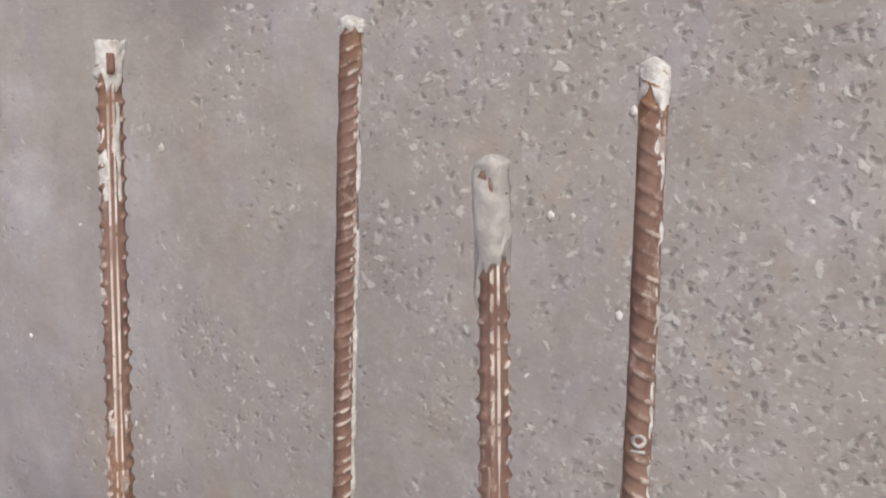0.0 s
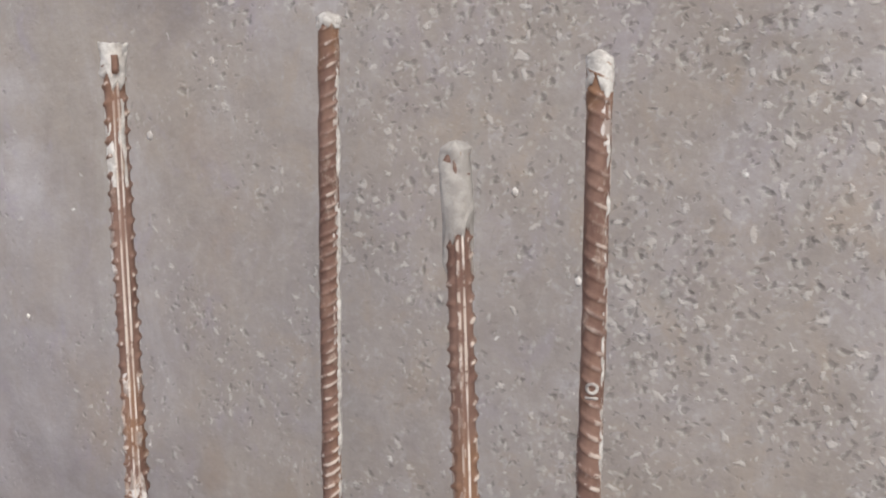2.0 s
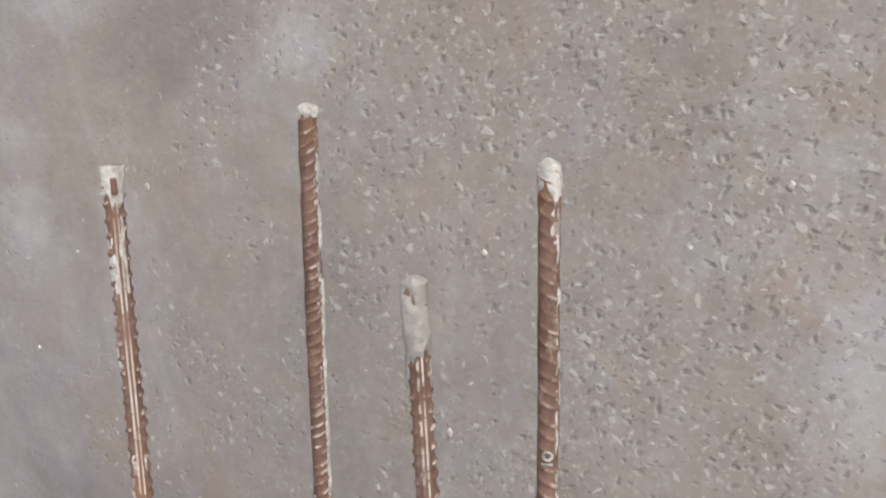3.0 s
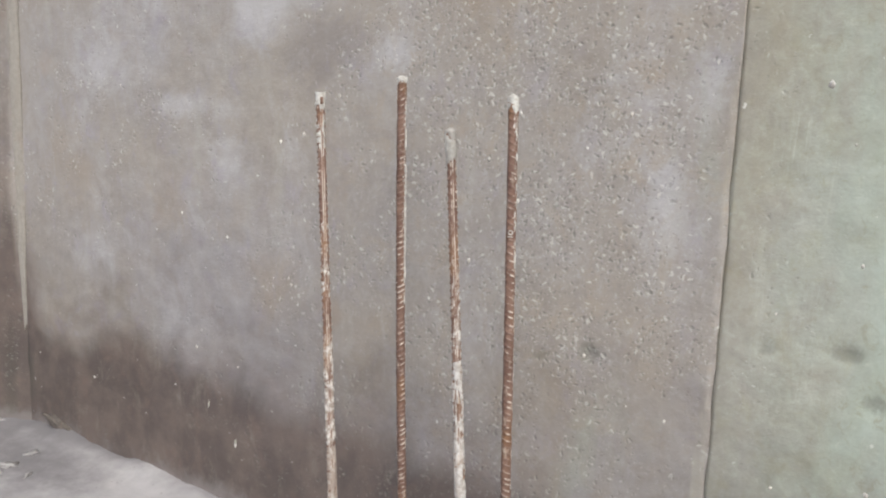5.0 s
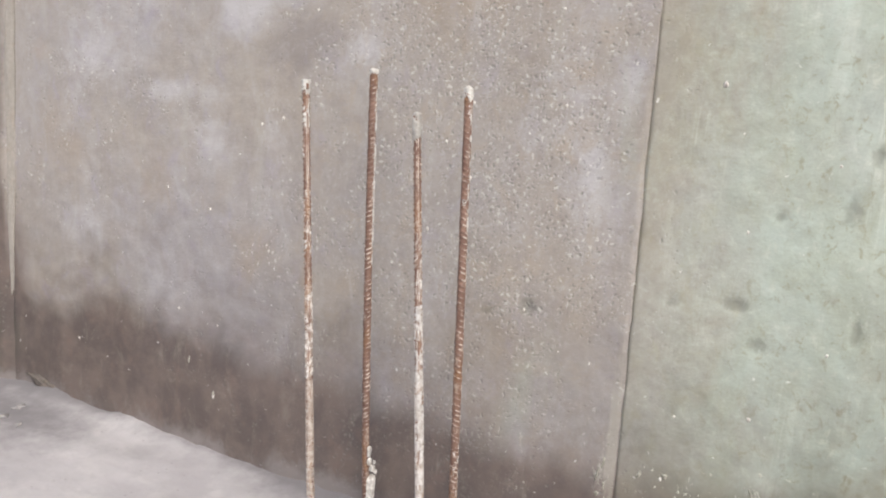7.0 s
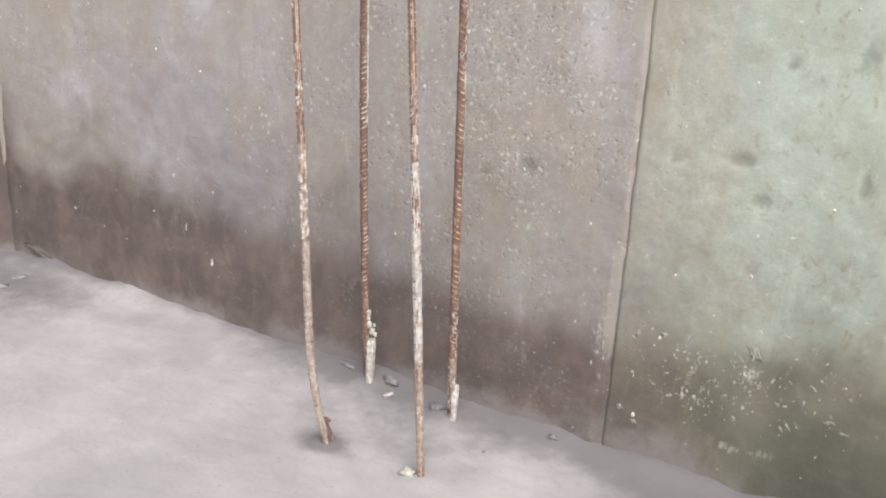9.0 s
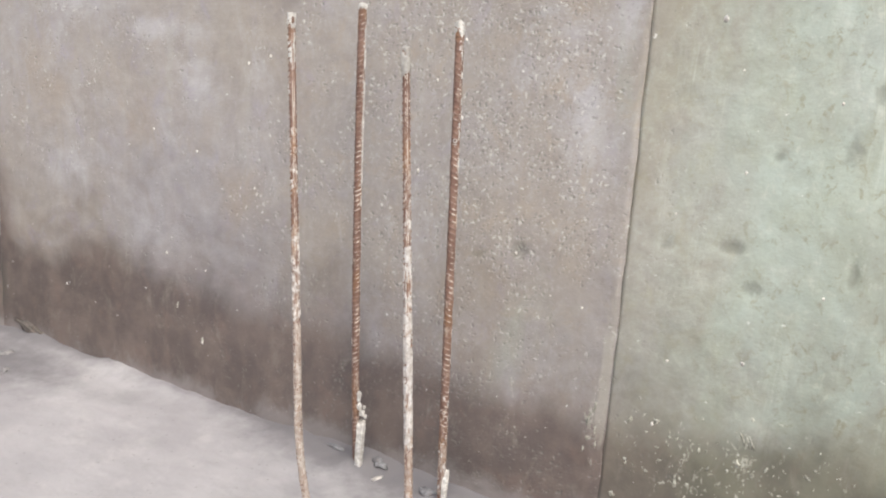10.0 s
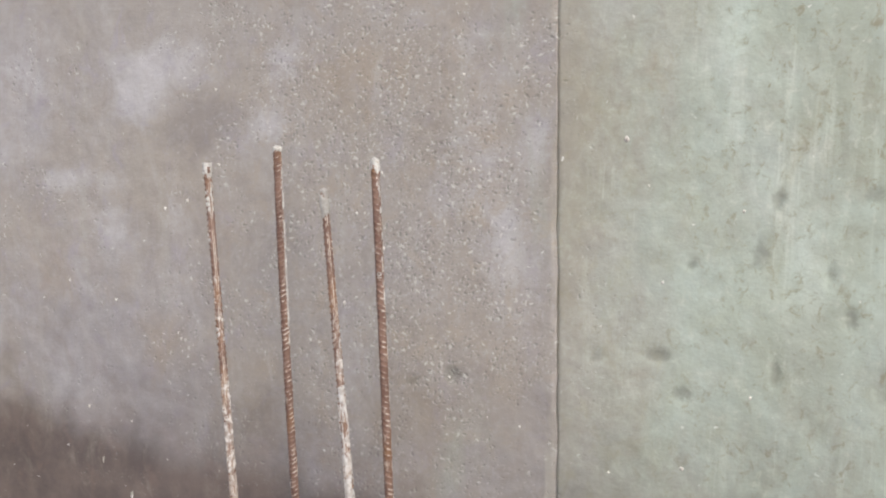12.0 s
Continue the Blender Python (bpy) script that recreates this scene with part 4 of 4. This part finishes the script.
add(bar, "cement_crust", crust(A4, 0.05, 0.12, 0.3, 1.6, 0.0018, 50, 0.42))
add(bar, "mortar_splinter", slab_on_bar(A4, 0.028, 0.086, 1.15, 0.0072, 0.0038, 0.0034, 16), M_LIME, "white mortar splinter")


def mill_mark(axis, s, twist):
    """A raised ring and a short bar rolled into the steel."""
    bm = bmesh.new()
    for k in range(24):
        a, b = 2 * math.pi * k / 24, 2 * math.pi * (k + 1) / 24
        quad = []
        for t, r in ((a, 0.0024), (b, 0.0024), (b, 0.0014), (a, 0.0014)):
            quad.append((s + r * math.sin(t), twist + r * math.cos(t) / axis.core))
        low = [bm.verts.new(axis.ring(h, w, axis.core - 0.0003)) for h, w in quad]
        top = [bm.verts.new(axis.ring(h, w, axis.core + 0.0008)) for h, w in quad]
        bm.faces.new(top)
        for i in range(4):
            bm.faces.new((low[i], low[(i + 1) % 4], top[(i + 1) % 4], top[i]))
    quad = [(s - 0.0046, twist - 0.55), (s - 0.0046, twist + 0.5), (s - 0.0036, twist + 0.5), (s - 0.0036, twist - 0.55)]
    low = [bm.verts.new(axis.ring(h, w, axis.core - 0.0006)) for h, w in quad]
    top = [bm.verts.new(axis.ring(h, w, axis.core + 0.0009)) for h, w in quad]
    bm.faces.new(top)
    for i in range(4):
        bm.faces.new((low[i], low[(i + 1) % 4], top[(i + 1) % 4], top[i]))
    bmesh.ops.remove_doubles(bm, verts=bm.verts, dist=1e-5)
    return bm


add(bar, "mill_mark", mill_mark(A4, A4.length - 0.127, 0.35), M_CAP, "raised ring and short bar rolled into the steel")


# ---- small things on the floor and the wall ----
def on_floor(name, size, x, y, turn, material, seed, label, category, rough=0.35, sink=0.45):
    bm = lump(size, seed, rough * 1.3, 3)
    me = bpy.data.meshes.new(name)
    bm.to_mesh(me)
    bm.free()
    me.materials.append(material)
    me.polygons.foreach_set("use_smooth", [True] * len(me.polygons))
    ob = new(name, me)
    hit, place, *_ = floor.ray_cast(Vector((x, y, 1)), Vector((0, 0, -1)))
    ob.matrix_world = pose(x, y, (place.z if hit else 0) + size[2] * (1 - sink), 0, 0, turn)
    return tagged(ob, label, category)


bpy.context.view_layer.update()
on_floor("mortar_chip", (0.0085, 0.0028, 0.0022), 0.038, -0.048, 62, M_LIME, 3, "white sliver of mortar on the cement floor", "mortar chip")
on_floor("mortar_lump", (0.008, 0.006, 0.005), 0.157, -0.197, 15, M_LIME, 5, "white mortar lump beside the foot of a bar", "mortar lump", 0.35)
on_floor("mortar_lump", (0.014, 0.007, 0.006), 0.024, -0.023, -20, M_MORTAR, 7, "grey mortar lump against the wall foot", "mortar lump", 0.3)
on_floor("mortar_lump", (0.016, 0.004, 0.003), -0.049, -0.017, -8, M_MORTAR, 9, "flat grey mortar lump against the wall foot", "mortar lump", 0.3)
on_floor("mortar_lump", (0.010, 0.006, 0.005), 0.112, -0.043, 10, M_MORTAR, 11, "brownish mortar lump beside the foot of a bar", "mortar lump", 0.3)
on_floor("mortar_chip", (0.006, 0.004, 0.003), 0.269, -0.026, 30, M_MORTAR, 13, "small grey mortar chip at the wall foot", "mortar chip")
on_floor("mortar_chip", (0.003, 0.002, 0.0014), 0.208, -0.099, 80, M_MORTAR, 15, "small dark mortar chip on the floor", "mortar chip")


for x, y, size, turn, seed in ((-0.836, -0.032, 0.0102, 20, 31), (-0.821, -0.054, 0.0076, 70, 32), (-0.787, -0.069, 0.011, 150, 33), (-0.765, -0.123, 0.0085, 10, 34), (-0.679, -0.073, 0.0102, 95, 35), (-0.672, -0.118, 0.0119, 40, 36), (-0.621, -0.117, 0.0068, 120, 37), (-0.659, -0.137, 0.0059, 0, 38), (-0.713, -0.152, 0.0076, 60, 39)):
    on_floor("mortar_chip", (size, size * 0.6, size * 0.2), x, y, turn, M_DROP, seed, "pale flattened mortar dropping on the floor beside the pier", "mortar chip", 0.55, 0.75)


def mortar_ridge():
    """A wedge of washed-off mortar that leans against the wall foot near the pier."""
    bm = lump((0.044, 0.0035, 0.0075), 71, 0.45, 4)
    me = bpy.data.meshes.new("mortar_ridge")
    bm.to_mesh(me)
    bm.free()
    me.materials.append(M_RIDGE)
    me.polygons.foreach_set("use_smooth", [True] * len(me.polygons))
    ob = new("mortar_ridge", me)
    ob.matrix_world = pose(-0.708, -0.002, 0.012, 0, 15, 0)
    return tagged(ob, "grey-brown wedge of mortar leaning against the damp wall foot", "mortar ridge")


mortar_ridge()


def nail():
    """A bent rusty nail standing in the floor, with a flat head."""
    thing = new("bent_nail")
    thing.location = (0.049, -0.189, 0.0)
    tagged(thing, "bent rusty nail standing in the floor beside a bar", "nail")
    z = np.linspace(-0.008, 0.030, 14)
    angle = np.linspace(0, 2 * np.pi, 10, endpoint=False)
    lean = np.stack([-0.010 * np.clip(z / 0.03, 0, 1) ** 1.3, -0.006 * np.clip(z / 0.03, 0, 1), z], -1)
    r = 0.0017 + 0.0003 * fractal(z * 200, 0.5, 3, 2)
    verts = (lean[:, None, :] + r[:, None, None] * np.stack([np.cos(angle), np.sin(angle), 0 * angle], -1)[None]).reshape(-1, 3)
    faces = grid_faces(len(z), 10, True) + [tuple(range(10))[::-1], tuple((len(z) - 1) * 10 + i for i in range(10))]
    part("shank", to_mesh("shank", verts, faces, M_RUST, attributes={"rib": np.zeros(len(verts))}), M_RUST, thing)
    bm = lump((0.0058, 0.0036, 0.0016), 4, 0.15)
    bm.transform(Matrix.Translation((-0.008, -0.006, 0.031)) @ Matrix.Rotation(0.3, 4, "Y"))
    part("head", bm, M_RUST, thing)


nail()

# flecks of mortar stuck to the wall, as parts of it
FLECKS = ((-0.212, 0.53, 5), (-0.225, 0.337, 4), (0.033, 0.41, 5), (0.088, 0.485, 4), (-0.23, 0.345, 3), (0.204, 0.585, 4), (0.083, 0.578, 4), (0.382, 0.624, 6), (0.408, 0.574, 2), (0.373, 0.163, 4), (0.189, 0.696, 4), (-0.164, 0.68, 3), (-0.553, 0.571, 3), (-0.428, 0.404, 3), (-0.34, 0.382, 3), (-0.395, 0.217, 4), (-0.316, 0.205, 3), (-0.624, 0.117, 4), (-0.256, 0.341, 2), (0.508, 0.551, 3), (0.428, 0.469, 3), (0.362, 0.413, 2), (0.27, 0.282, 3), (0.378, 0.243, 3), (0.459, 0.261, 4), (0.229, 0.288, 2), (0.526, 0.351, 3), (-0.25, 0.518, 4), (-0.16, 0.581, 4), (0.049, 0.526, 4), (0.06, 0.527, 3), (0.178, 0.331, 3), (0.357, 0.056, 5), (-0.319, 0.09, 5))
for k, (x, z, d) in enumerate(FLECKS):
    wall = wall_left if x < JOINT + lean(np.array(JOINT), np.array(z)) else wall_right
    hit, place, *_ = wall.ray_cast(Vector((x, -0.5, z)), Vector((0, 1, 0)))
    bm = lump((d * 0.00055, 0.0009, d * 0.0007), k, 0.3, 1)
    bm.transform(Matrix.Translation((x, place.y if hit else 0.0, z)))
    part("mortar_fleck", bm, M_LIME, wall)

# splashes of mortar dried on the foot of the wall: x, z, half width, half height in mm, turn in degrees
SPLASHES = ((0.339, 0.062, 5, 3, 50), (0.359, 0.048, 4, 3, 0), (0.347, 0.161, 2.5, 6, 15), (0.377, 0.168, 4, 4, 0), (0.395, 0.154, 2, 2, 0), (0.383, 0.137, 3, 1.5, 0), (0.388, 0.122, 4, 1.7, -20), (0.374, 0.104, 3, 2, 0), (0.348, 0.111, 2.5, 2, 0), (0.409, 0.099, 3.5, 4, 0), (0.443, 0.129, 2, 4, 10), (0.430, 0.148, 1.5, 4, 0), (0.473, 0.145, 3, 5, -25), (0.491, 0.136, 3, 3, 0), (0.522, 0.122, 2.5, 1.5, 0), (0.546, 0.151, 5, 2, 30), (0.586, 0.108, 6, 1.6, 5))
STREAKS = ((0.474, 0.176, 1.1, 8, -30), (0.480, 0.174, 1.2, 9, -30), (0.486, 0.171, 1.0, 7, -30), (0.298, 0.150, 1.3, 9, 12), (0.303, 0.160, 1.6, 11, 5), (0.307, 0.135, 1.3, 10, 0), (0.300, 0.123, 3.5, 3, 20), (0.310, 0.117, 1.2, 5, 0), (0.529, 0.099, 1.2, 7, -40), (0.523, 0.094, 1.2, 5, -35), (0.568, 0.116, 2, 6, 60), (-0.371, 0.138, 1.3, 7, 5), (-0.319, 0.095, 3, 4, 0), (0.296, 0.108, 1.2, 4, 0))


def splash(x, z, wide, high, turn, seed):
    """A thin broken crumb of mortar stuck flat to the wall."""
    wall = wall_left if x < JOINT + lean(np.array(JOINT), np.array(z)) else wall_right
    hit, place, *_ = wall.ray_cast(Vector((x, -0.5, z)), Vector((0, 1, 0)))
    bm = lump((wide * 0.0008, 0.0006, high * 0.0008), seed, 0.62, 3)
    bm.transform(Matrix.Translation((x, place.y if hit else 0.0, z)) @ Matrix.Rotation(radians(turn), 4, "Y"))
    part("mortar_splash", bm, M_FLAKE, wall)


for k, spot in enumerate(SPLASHES + STREAKS):
    splash(*spot, k + 100)
chance = random.Random(12)
for k in range(110):
    x = chance.triangular(0.325, 0.63, 0.44)
    z = 0.125 + 0.05 * (x - 0.45) + chance.gauss(0, 0.03)
    if z > 0.03:
        size = 0.5 + 1.3 * chance.random() ** 2
        splash(x, z, size, size * chance.uniform(0.6, 2.2), chance.uniform(-40, 40), k + 200)
